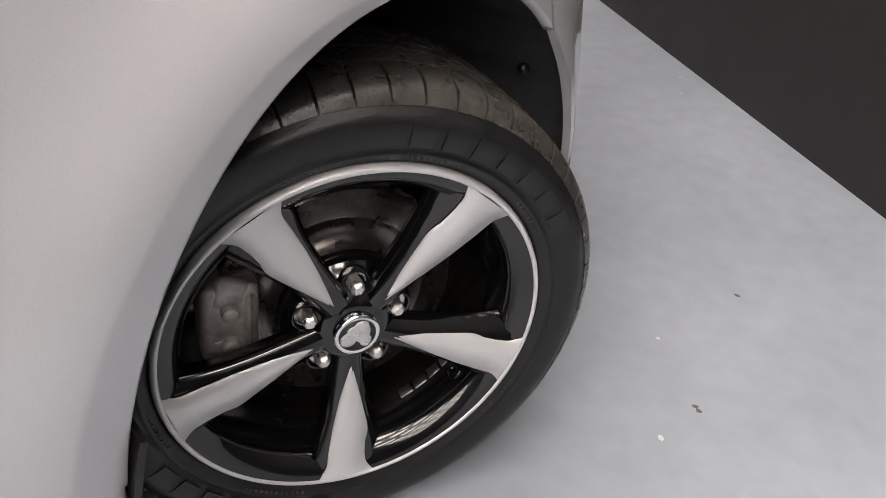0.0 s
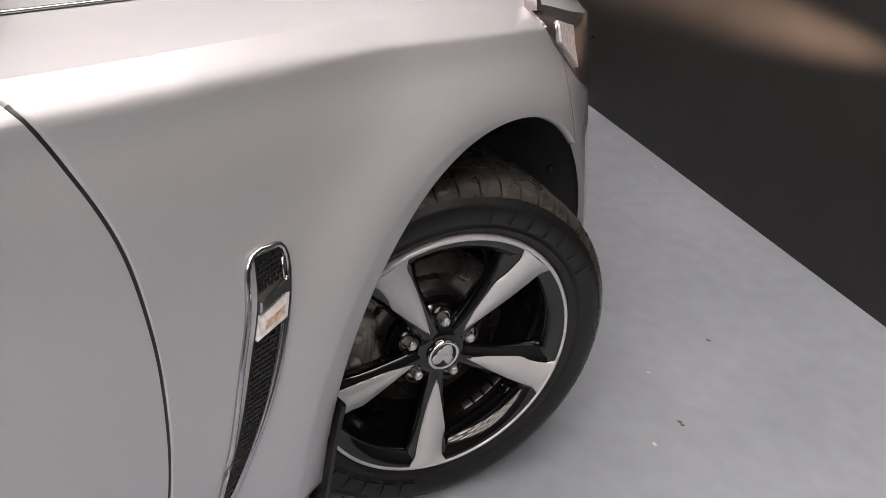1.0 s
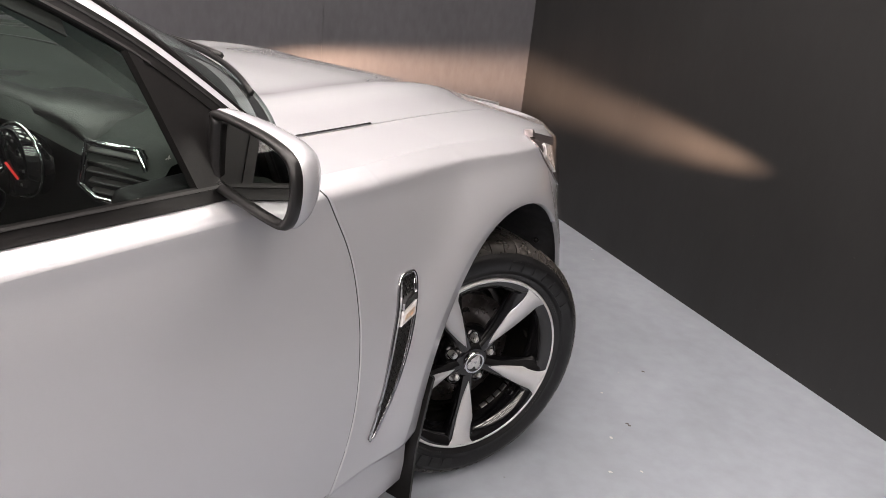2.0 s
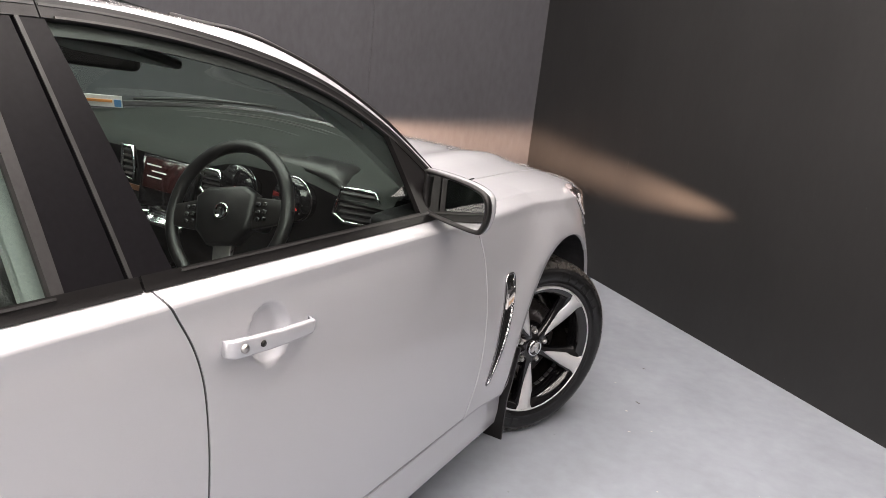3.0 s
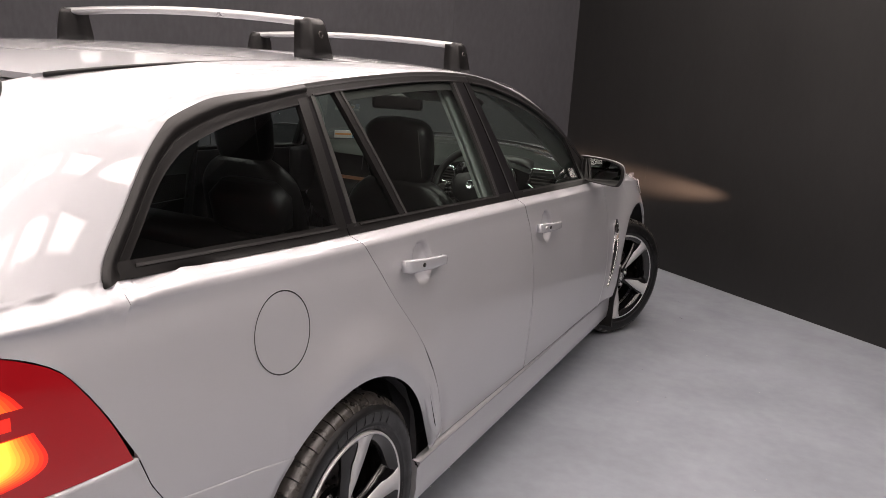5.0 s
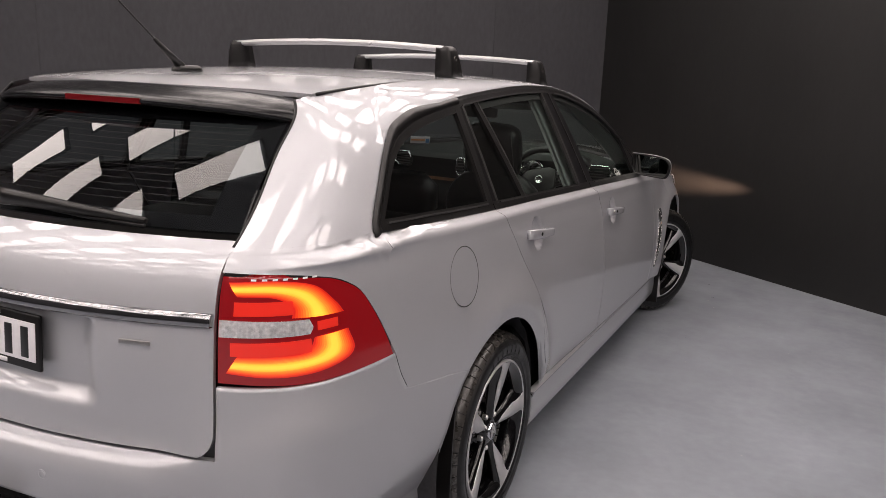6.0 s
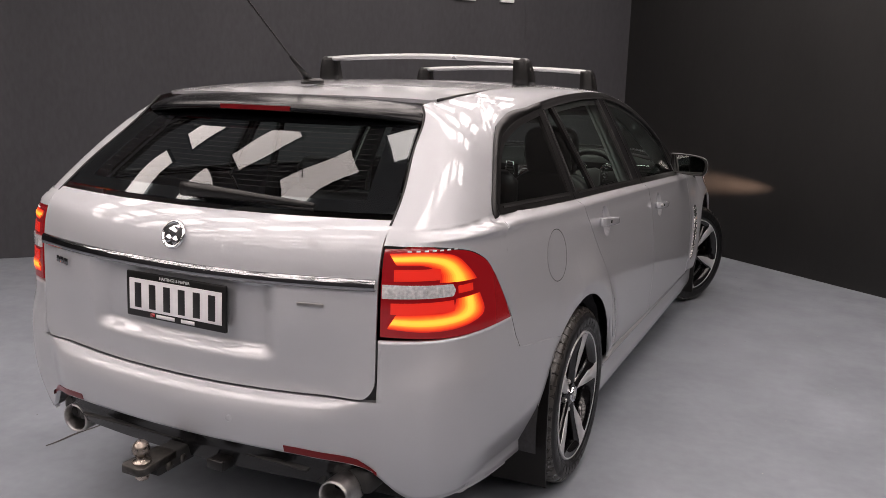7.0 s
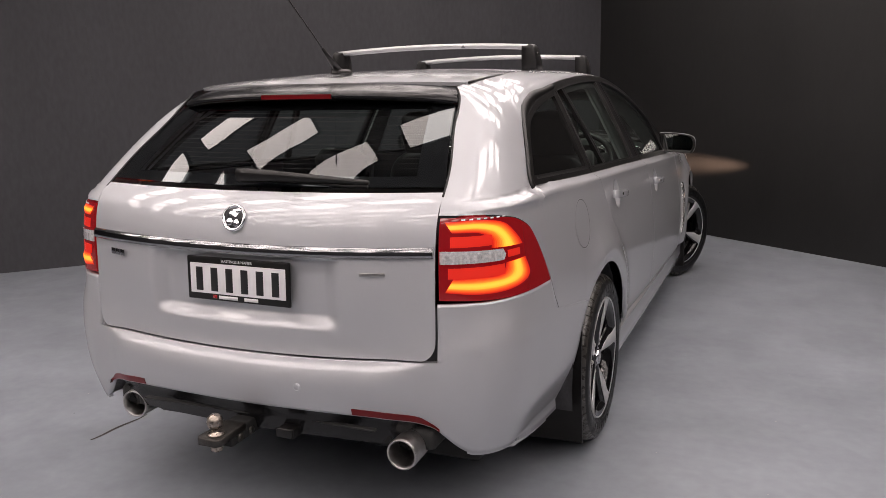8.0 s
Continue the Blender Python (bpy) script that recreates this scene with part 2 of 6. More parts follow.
def tube(bm, path, radius, n=10, caps=True, squash=1.0):
    """A round bar along a path; radius may be a number or a list."""
    path = [Vector(p) for p in path]
    rad = radius if isinstance(radius, (list, tuple)) else [radius] * len(path)
    rings = []
    ref = Vector((0, 0, 1))
    for i, p in enumerate(path):
        d = (path[min(i + 1, len(path) - 1)] - path[max(i - 1, 0)]).normalized()
        if abs(d.dot(ref)) > .95:
            ref = Vector((0, 1, 0))
        s = d.cross(ref).normalized()
        t = s.cross(d).normalized()
        rings.append([p + (s * math.cos(2 * math.pi * k / n) + t * squash * math.sin(2 * math.pi * k / n)) * rad[i] for k in range(n)])
    vs = [[bm.verts.new(q) for q in r] for r in rings]
    for a, b in zip(vs, vs[1:]):
        for k in range(n):
            bm.faces.new((a[k], a[(k + 1) % n], b[(k + 1) % n], b[k]))
    if caps:
        bm.faces.new(vs[0][::-1])
        bm.faces.new(vs[-1])
    return bm


def slab(bm, outline, place, thick, bevel=0.0):
    """A flat plate: an outline in two coordinates, set by place(a, b, c), of a thickness along c."""
    top = [bm.verts.new(place(a, b, thick)) for a, b in outline]
    low = [bm.verts.new(place(a, b, 0)) for a, b in outline]
    f = bm.faces.new(top)
    bm.faces.new(low[::-1])
    n = len(outline)
    for i in range(n):
        bm.faces.new((low[i], low[(i + 1) % n], top[(i + 1) % n], top[i]))
    bmesh.ops.recalc_face_normals(bm, faces=bm.faces)
    if bevel:
        bmesh.ops.bevel(bm, geom=list(f.edges), offset=bevel, segments=2, affect="EDGES", profile=.5)
    return bm


def lettering(name, text, size, mat, m, parent, thick=.001, label=""):
    """Words in the built-in font, as a mesh, centred at the pose m."""
    curve = bpy.data.curves.new(name, "FONT")
    curve.body, curve.size, curve.extrude, curve.align_x, curve.align_y = text, size, thick, "CENTER", "CENTER"
    holder = bpy.data.objects.new(name, curve)
    scene.collection.objects.link(holder)
    me = bpy.data.meshes.new_from_object(holder)
    bpy.data.objects.remove(holder)
    me.transform(m)
    me.materials.clear()
    me.materials.append(mat)
    ob = new(name, me)
    ob.parent = parent
    if label:
        ob["label"] = label
    return ob


# ---- the room ----
CORNER = Vector((-.30, 2.42, 0))
ALONG_RIGHT = Vector((.826, -.563, 0)).normalized()
ALONG_LEFT = Vector((-.70, -.714, 0)).normalized()
HEIGHT = 3.4
right_end = CORNER + ALONG_RIGHT * 10.0
left_end = CORNER + ALONG_LEFT * 11.5
back_left = left_end + ALONG_RIGHT * 8.0
back_right = right_end + ALONG_LEFT * 8.2


def wall(name, a, b, label, paint=WALL_PAINT, height=HEIGHT, thick=.15):
    bm = bmesh.new()
    along = (b - a)
    length = along.length
    along = along.normalized()
    inward = Vector((-along.y, along.x, 0))
    if inward.dot(Vector((.5, -3, 0)) - a) < 0:
        inward = -inward
    box(bm, (a + b) / 2 - inward * thick / 2 + Vector((0, 0, height / 2)), (length + thick * 2, thick, height), 0, turn=Matrix.Rotation(math.atan2(along.y, along.x), 4, "Z"))
    return tagged(part(name, bm, paint, None, smooth=False), label, "wall", kind="structure")


bm = bmesh.new()
slab(bm, [(-16, -18), (18, -18), (18, 9), (-16, 9)], lambda a, b, c: (a, b, c - .12), .12)
tagged(part("floor", bm, FLOOR_PAINT, smooth=False), "smooth grey painted concrete floor with faint scuffs", "floor", kind="structure")
bm = bmesh.new()
slab(bm, [(-16, -18), (18, -18), (18, 9), (-16, 9)], lambda a, b, c: (a, b, c + HEIGHT), .12)
tagged(part("ceiling", bm, CEILING_PAINT, smooth=False), "plain grey ceiling with rows of light panels", "ceiling", kind="structure")
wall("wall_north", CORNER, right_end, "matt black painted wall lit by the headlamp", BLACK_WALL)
wall("wall_west", CORNER, left_end, "charcoal painted wall beside the car")
wall("wall_south", left_end, back_left, "plain charcoal painted wall")
wall("wall_east", right_end, back_right, "plain charcoal painted wall")
wall("wall_south_east", back_left, back_right, "plain charcoal painted wall")


def ceiling_light():
    bm = bmesh.new()
    box(bm, (0, 0, -.02), (.735, .385, .04), .004)
    frame_ob = tagged(part("ceiling_light", bm, SATIN_BLACK, smooth=False), "lit white rectangular ceiling light panel", "ceiling light", "ceiling lights")
    bm = bmesh.new()
    box(bm, (0, 0, -.045), (.69, .345, .008), .002)
    part("diffuser", bm, LIGHT_PANEL, frame_ob, smooth=False)
    return frame_ob


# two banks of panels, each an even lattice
def in_room(p, margin=.35):
    return (p - CORNER).cross(ALONG_RIGHT).z > margin and (p - CORNER).cross(ALONG_LEFT).z < -margin and (p - left_end).dot(ALONG_LEFT) < -margin and (p - right_end).dot(ALONG_RIGHT) < -margin and p.y > -10.0


light_poses = []
for row in range(-9, 9):
    for col in range(-5, 12):
        at = Vector((-2.19, -2.94, HEIGHT - .001)) + Vector((.79, -.43, 0)) * col + Vector((.78, .62, 0)) * row
        if in_room(at, .45) and at.x < .95 and (col >= 0 or row >= 2):
            light_poses.append(pose(*at, 0, 0, 38.0))
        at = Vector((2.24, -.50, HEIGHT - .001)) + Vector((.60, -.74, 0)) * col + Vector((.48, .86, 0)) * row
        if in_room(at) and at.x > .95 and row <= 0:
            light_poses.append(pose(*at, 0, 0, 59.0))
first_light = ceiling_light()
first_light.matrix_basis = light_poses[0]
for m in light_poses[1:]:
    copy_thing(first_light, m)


# ---- the car's own form: y ahead from the front axle, x to its right, z up ----
def lerp_table(table, v):
    """Piecewise smooth value from a short table of (v, value)."""
    if v <= table[0][0]:
        return table[0][1]
    for (a, p), (b, q) in zip(table, table[1:]):
        if v <= b:
            k = (v - a) / (b - a)
            return p + (q - p) * k
    return table[-1][1]


def smooth_table(table, v):
    """Catmull-Rom through a short table of (v, value), clamped at both ends."""
    n = len(table)
    if v <= table[0][0]:
        return table[0][1]
    if v >= table[-1][0]:
        return table[-1][1]
    i = 0
    while v > table[i + 1][0]:
        i += 1
    (a, p), (b, q) = table[i], table[i + 1]
    h = b - a
    m0 = (q - table[i - 1][1]) / (b - table[i - 1][0]) if i > 0 else (q - p) / h
    m1 = (table[i + 2][1] - p) / (table[i + 2][0] - a) if i + 2 < n else (q - p) / h
    k = (v - a) / h
    return (2 * k**3 - 3 * k**2 + 1) * p + (k**3 - 2 * k**2 + k) * h * m0 + (-2 * k**3 + 3 * k**2) * q + (k**3 - k**2) * h * m1


WIDTH = [(-3.6, .835), (-3.3, .868), (-2.9, .886), (-2.3, .886), (-1.5, .893), (-.8, .898), (0, .898), (.2, .886), (.35, .858), (.5, .808), (.65, .725), (.8, .57), (.88, .42), (.94, .28)]
PROFILE = [(-.80, -.075), (-.74, -.045), (-.66, -.014), (-.55, -.002), (-.42, 0), (-.30, -.008), (-.20, -.021), (-.11, -.033), (-.06, -.042), (-.030, -.0445), (-.0255, -.0457), (-.0225, -.0485), (-.011, -.0655), (0, -.083)]
RAKE = [(.30, -4.02), (.40, -4.06), (.50, -4.09), (.575, -4.10), (.617, -4.092), (.632, -4.078), (.642, -4.05), (.72, -4.048), (.85, -4.055), (.98, -4.045), (1.06, -4.025), (1.10, -3.995), (1.13, -3.955), (1.26, -3.79), (1.39, -3.60), (1.44, -3.50)]


def belt(y):
    """Height of the lower edge of the side windows."""
    return .973 + .0525 * (-y - .87) if y < -.5 else .954 - .10 * max(0, y + .5) ** 1.3


def side(y, z):
    """Half width of the body at y, z."""
    b = belt(y)
    w = smooth_table(WIDTH, y)
    h = z - b
    if h <= 1e-5:
        x = w + smooth_table(PROFILE, h)
        for axle in (0, -2.9):
            r = math.hypot(y - axle, (z - .34))
            swell = .022 * math.exp(-((r - .430) / .085) ** 2) if r > .430 else .022 - .27 * (.430 - r)
            fade = max(0, min(1, (y + 3.17) / .2)) if axle else 1
            x += swell * max(0, min(1, (z - .2) / .2)) * fade
        k = max(0, min(1, (y + .62) / .45)) * max(0, (z - .66) / .29)
        return x - .036 * k * k
    return w - .080 - .47 * h - .13 * h * h


RAKE_CORNER = [(.30, -4.015), (.40, -4.045), (.50, -4.065), (.60, -4.070), (.66, -4.066), (.72, -4.06), (.85, -4.055), (.98, -4.045), (1.06, -4.025), (1.10, -3.995), (1.13, -3.955), (1.26, -3.79), (1.39, -3.60), (1.44, -3.50)]


def rear(x, z):
    """y of the tail at x, z; the bumper's ledge fades out towards its corners."""
    k = max(0, min(1, (abs(x) - .46) / .14))
    k = k * k * (3 - 2 * k)
    return smooth_table(RAKE, z) * (1 - k) + smooth_table(RAKE_CORNER, z) * k + .30 * x * x


TURN_Y, TURN_X = -3.28, .60


def wrap(u, z):
    """Walk round the body at height z: u is -y along the side, then round the rear corner (to u = 4.2) and on to the middle of the tail (u = 4.8)."""
    if u <= -TURN_Y:
        return side(-u, z), -u
    if u >= 4.2:
        x = TURN_X * (4.8 - u) / .6
        return x, rear(x, z)
    k = (u + TURN_Y) / (4.2 + TURN_Y)
    p0 = (side(TURN_Y, z), TURN_Y)
    p3 = (TURN_X, rear(TURN_X, z))
    s0 = (side(TURN_Y, z) - side(TURN_Y + .1, z)) / .1
    s3 = .60 * TURN_X
    h = .70 * (TURN_Y - p3[1])
    p1 = (p0[0] + s0 * h, TURN_Y - h)
    w3 = .90 * (p0[0] - TURN_X)
    p2 = (TURN_X + w3, p3[1] + s3 * w3)
    a, b, c, d = (1 - k) ** 3, 3 * k * (1 - k) ** 2, 3 * k * k * (1 - k), k**3
    return tuple(a * p0[i] + b * p1[i] + c * p2[i] + d * p3[i] for i in (0, 1))


# ---- the car ----
car = tagged(new("station_wagon"), "silver metallic station wagon with black trim and roof bars", "car")

ARCH_F = (-.03, .37, .392)
ARCH_R = (2.905, .345, .382)
SEAM_A = table((.30, .663), (.34, .653), (.42, .621), (.50, .600), (.60, .588), (.70, .585), (.80, .596), (.894, .630), (.956, .663), (1.0, .698))
SEAM_B = table((.30, 1.655), (.36, 1.668), (.43, 1.678), (.60, 1.670), (.73, 1.662), (.84, 1.662), (.921, 1.682), (1.018, 1.73), (1.06, 1.75))
SEAM_C = table((.30, 2.30), (.345, 2.335), (.40, 2.395), (.45, 2.438), (.644, 2.525), (.767, 2.603), (.905, 2.715), (1.013, 2.796), (1.076, 2.85), (1.12, 2.89))
ROOF_LINE = table((.66, .955), (.72, 1.025), (.80, 1.10), (.90, 1.185), (1.0, 1.25), (1.1, 1.302), (1.23, 1.350), (1.4, 1.394), (1.6, 1.429), (1.8, 1.446), (2.1, 1.450), (2.47, 1.438), (2.78, 1.420), (2.98, 1.401), (3.145, 1.377), (3.30, 1.332), (3.40, 1.270), (3.46, 1.20), (3.505, 1.13))
ROOF_MID = table((-3.7, 1.40), (-3.55, 1.437), (-3.4, 1.460), (-3.0, 1.484), (-2.4, 1.492), (-1.9, 1.482), (-1.5, 1.452), (-1.35, 1.425))
BACK_EDGE = straight((.20, 3.06), (.345, 3.28), (.45, 3.27), (.55, 3.225), (.60, 3.186), (.64, 3.142), (.672, 3.30), (.686, 3.36), (.702, 3.435), (.75, 3.462), (.81, 3.482))


def arch(u, a, base):
    d = u - a[0]
    return max(base, a[1] + math.sqrt(a[2] ** 2 - d * d)) if abs(d) < a[2] else base


def window_low(u):
    return belt(-u) + .012


def sym(name, nets, mat, parent, label="", depth=.014, lift=0.0, sides="LRBT"):
    """The same panel on both sides of the car; returns the right-hand one and the left-hand one."""
    made = []
    for sign in (1, -1):
        bm = bmesh.new()
        for pts in nets:
            skin(bm, pts, depth, lift, sides=sides, sign=sign)
        made.append(part(name, bm, mat, parent, label))
    return made


GAP = .0026
GRIPS = ((1.492, .880), (2.533, .949))


def door_skin(u, z):
    """The body's side with a round dimple behind each door handle."""
    x, y = wrap(u, z)
    for gu, gz in GRIPS:
        r = math.hypot((u - gu) / .056, (z - gz) / .058)
        if r < 1:
            x -= .020 * (1 - r ** 6)
    return x, y


def dense(a, b):
    return sorted({round(v, 5) for v in steps(0, 1, 44) + steps(max(0, a), min(1, b), 26)})
# front wings, with the wheel arches cut out
arch_us = [ARCH_F[0] + ARCH_F[2] * math.cos(radians(t)) for t in steps(7.5, 90, 56)]
wing_us = steps(.56, .3625, 54) + arch_us + steps(ARCH_F[0], -.305, 36)[1:]
wing_ups = [(z - .338) / (belt(-.56) - .338) for z in steps(.338, .421, 10)[:-1] + steps(.421, belt(-.56), 72)]
wing = []
for sign in (1, -1):
    bm = bmesh.new()
    skin(bm, net(lambda z: SEAM_A(z) - GAP, const(.56), const(.338), lambda u: belt(-u), steps(0, 1, 12), wing_ups), .014, sign=sign, sides="LB")
    skin(bm, [[(*wrap(u, z), z) for z in steps(arch(u, ARCH_F, .421), belt(-u), 72)] for u in wing_us], .014, sign=sign, sides="R")
    skin(bm, [[(*wrap(u, z), z) for z in steps(arch(u, ARCH_F, .421), belt(-u), 72)[:2]] for u in arch_us + steps(ARCH_F[0], -.305, 36)[1:]], .014, sign=sign, sides="B")
    skin(bm, [[(*wrap(u, z), z) for z in steps(.338, .421, 10)] for u in steps(.56, .3625, 54)], .014, sign=sign, sides="RB")
    bmesh.ops.remove_doubles(bm, verts=bm.verts, dist=2e-4)
    wing.append(part("front_wing", bm, SILVER, car))
# doors
front_door = sym("front_door", [net(lambda z: SEAM_B(z) - GAP, lambda z: SEAM_A(z) + GAP, const(.346), lambda u: belt(-u), dense(.09, .24), dense(.72, 1.0), door_skin)], SILVER, car)
rear_door = sym("rear_door", [net(lambda z: SEAM_C(z) - GAP, lambda z: SEAM_B(z) + GAP, const(.346), lambda u: belt(-u), dense(.10, .34), dense(.72, 1.0), door_skin)], SILVER, car)
# rear quarters up to the lamps and the tailgate, with the corner pillars above
low_cols = sorted(set(steps(0, 1, 110) + [.03, .06]))


LOW_LINE = straight((3.142, .640), (3.30, .672), (3.36, .686), (3.435, .702), (3.462, .75), (3.480, .806))


def quarter_low(u):
    return arch(u, ARCH_R, .346) if u < 3.142 else LOW_LINE(u)


def pillar_edge(z):
    return 4.175 + .10 * max(0, (z - 1.13) / .26)


WINDOW_BACK = table((1.10, 3.512), (1.13, 3.507), (1.20, 3.462), (1.27, 3.402), (1.31, 3.345), (1.34, 3.28))
QUARTER_BACK = const(3.480)
LAMP_TOP = table((3.480, .808), (3.494, .835), (3.508, .862), (3.528, .90), (3.562, .95), (3.611, 1.0), (3.686, 1.032), (3.766, 1.047), (3.92, 1.0605), (4.17, 1.0655))
above_lamp = [3.480, 3.487, 3.494, 3.501, 3.508, 3.518, 3.528, 3.54, 3.56, 3.575, 3.59, 3.61, 3.63, 3.66, 3.69, 3.73, 3.77, 3.82, 3.87, 3.92, 3.97, 4.02, 4.07, 4.12, 4.15, 4.175]
quarter_nets = [
    net(SEAM_C, QUARTER_BACK, quarter_low, lambda u: belt(-u), low_cols, steps(0, 1, 44)),
    [[(*wrap(u, z), z) for z in steps(LAMP_TOP(u), 1.112, 16)] for u in above_lamp],
    net(WINDOW_BACK, pillar_edge, const(1.1115), const(1.30), steps(0, 1, 34), steps(0, 1, 16)),
]


def rail_point(u, b):
    """The roof's shoulder, from the window line (b = 0) up to the roof ditch (b = 1)."""
    if u < 3.365:
        z0 = ROOF_LINE(u)
        x0, y0 = wrap(u, z0)
        x_low = wrap(u, z0 - .04)[0]
    else:
        z0 = 1.30
        k = (u - 3.365) / (4.275 - 3.365)
        x0, y0 = wrap(3.365 + (4.245 - 3.365) * k, z0)
    if u < 1.45:
        k = min(1, (1.45 - u) / .6)
        w = max(0, min(1, (u - .70) / .45))
        x1, y1, z1 = x0 - (.05 - .012 * k) * (.2 + .8 * w), y0 + .012 * k, z0 + (.032 - .008 * k) * (.3 + .7 * w)
        if u > 1.2:
            t = (u - 1.2) / .25
            x1, z1 = x1 + (.535 - x1) * t, z1 + (ROOF_MID(-u) - .020 - z1) * t
    else:
        y1 = -u if u < 2.9 else -2.9 - .62 * (u - 2.9) / 1.375
        x1 = .535 - (.015 * (u - 2.9) / 1.375 if u > 2.9 else 0)
        z1 = ROOF_MID(y1) - .020 - (.004 * max(0, (u - 3.3)) / .95 if u > 3.3 else 0)
    uu = u if u < 3.365 else 3.365 + (4.245 - 3.365) * (u - 3.365) / (4.275 - 3.365)
    xb, yb = wrap(uu, z0 - .03)
    climb = .72 * (z1 - z0)
    xc, yc, zc = x0 + (x0 - xb) / .03 * climb, y0 + (y0 - yb) / .03 * climb, z0 + climb
    xc = max(xc, x1 + .15 * (x0 - x1)) if x1 < x0 else xc
    a, m, c = (1 - b) ** 2, 2 * b * (1 - b), b * b
    return (a * x0 + m * xc + c * x1, a * y0 + m * yc + c * y1, a * z0 + m * zc + c * z1)


rail_us = steps(.66, 3.36, 90) + steps(3.37, 4.275, 36)
quarter = sym("rear_quarter_panel", quarter_nets[:1], SILVER, car, sides="LR")
sym("lamp_surround_panel", [quarter_nets[1]], SILVER, car, sides="R")
front_rail = eased([[rail_point(u, b) for b in steps(0, 1, 14)] for u in rail_us], 10)
corner = []
for k in steps(0, 1, 40):
    low = [(*wrap(WINDOW_BACK(z) + (pillar_edge(z) - WINDOW_BACK(z)) * k, z), z) for z in steps(1.1115, 1.288, 15)]
    corner.append(low + [rail_point(3.365 + .91 * k, b) for b in steps(0, 1, 14)])
last = corner[-1]
for _ in range(12):
    last = last[:1] + [tuple((last[i - 1][j] + 2 * last[i][j] + last[i + 1][j]) / 4 for j in range(3)) for i in range(1, len(last) - 1)] + last[-1:]
corner[-1] = last
corner[0][16:] = [tuple(p) for p in front_rail[91]]
corner = eased(corner, 40)
sym("rear_pillar", [corner], SILVER, car, sides="L")
sym("roof_side_rail", [front_rail[:92]], SILVER, car, sides="BT")
# black seals between the tailgate and the corner pillars
for sign in (1, -1):
    bm = bmesh.new()
    path = [Vector(p) for p in corner[-1]]
    tube(bm, [(sign * (p.x - .002), p.y + .002, p.z - .001) for p in path], .0042, 8)
    part("tailgate_seal", bm, SATIN_BLACK, car)
# black strips nearly flush in the shut lines, painting in the shade of the gaps
for sign in (1, -1):
    for seam, low, high in ((SEAM_A, .345, .945), (SEAM_B, .345, 1.0), (SEAM_C, .345, 1.06)):
        bm = bmesh.new()
        tube(bm, [(sign * (wrap(seam(z), z)[0] - .0048), -seam(z), z) for z in steps(low, high, 60)], .0036, 8)
        part("seam_shade", bm, INK, car)
    bm = bmesh.new()
    tube(bm, [(sign * (wrap(u, .345)[0] - .0058), -u, .3428) for u in steps(.66, 2.33, 60)], .0042, 8)
    part("seam_shade", bm, INK, car)
# sills
sill_rows = [(.03, .3405), (.010, .3395), (.004, .333), (0, .32), (0, .25), (-.006, .205), (-.022, .178), (-.07, .168), (-.16, .172)]
for sign in (1, -1):
    bm = bmesh.new()
    pts = []
    for u in steps(.38, 2.525, 50):
        base = smooth_table(WIDTH, -u) - .006
        pts.append([((base - .012 + dx if i else base - .03), -u, z) for i, (dx, z) in enumerate(sill_rows)])
    skin(bm, pts, .02, sign=sign, sides="LR")
    part("sill", bm, SILVER, car)
# roof skin
bm = bmesh.new()
pts = []
for a in steps(0, 1, 48):
    row = []
    for k in steps(-1, 1, 36):
        x = .528 * k
        y = -1.43 + (-3.535 + .27 * x * x + 1.43) * a
        row.append((x, y, ROOF_MID(y) - .020 * abs(k) ** 2.4))
    pts.append(row)
skin(bm, pts, .012)
roof = part("roof", bm, SILVER, car)
bm = bmesh.new()
skin(bm, [[(x * .98, y, z - .03) for x, y, z in row] for row in pts], .01)
part("headlining", bm, LINING, car, "pale fabric headlining")
# dark ditch strips between the roof and its shoulders
for sign in (1, -1):
    bm = bmesh.new()
    tube(bm, [(sign * .5315, y, ROOF_MID(y) - .0235) for y in steps(-1.44, -3.44, 40)], .005, 6)
    part("roof_ditch_seal", bm, SATIN_BLACK, car)
# bonnet, wing tops and cowl
EDGE_X = table((-.80, .60), (-.4, .62), (0, .625), (.3, .61), (.5, .57), (.7, .47), (.82, .34))
EDGE_Z = table((-.80, .966), (-.4, .957), (0, .942), (.3, .914), (.5, .876), (.7, .818), (.82, .77))
for sign in (1, -1):
    bm = bmesh.new()
    pts = []
    for y in steps(-.66, .80, 170):
        z0 = belt(y)
        x0, y0 = wrap(-y, z0)
        x1, z1 = EDGE_X(y) + .004, EDGE_Z(y)
        x1 = min(x1, x0 - .03)
        row = []
        for b in steps(0, 1, 8):
            a, m, c = (1 - b) ** 2, 2 * b * (1 - b), b * b
            row.append((a * x0 + m * (x0 - .045) + c * x1, a * y0 + (m + c) * y, a * z0 + m * (z0 + .70 * (z1 - z0)) + c * z1))
        pts.append(row)
    skin(bm, pts, .01, sign=sign, sides="LRT")
    part("wing_top", bm, SILVER, car)
bm = bmesh.new()
pts = []
for y in steps(-.62, .84, 44):
    row = []
    for k in steps(-1, 1, 40):
        crown = (.028 - .020 * max(0, min(1, (.15 - y) / .5))) * (1 - abs(k) ** 2.2) + .012 * math.exp(-((abs(k) - .62) / .10) ** 2)
        row.append((EDGE_X(y) * k, y + .27 * (1 - k * k) * max(0, min(1, -y / .62)), EDGE_Z(y) + crown))
    pts.append(row)
skin(bm, pts, .012)
part("bonnet", bm, SILVER, car)
bm = bmesh.new()
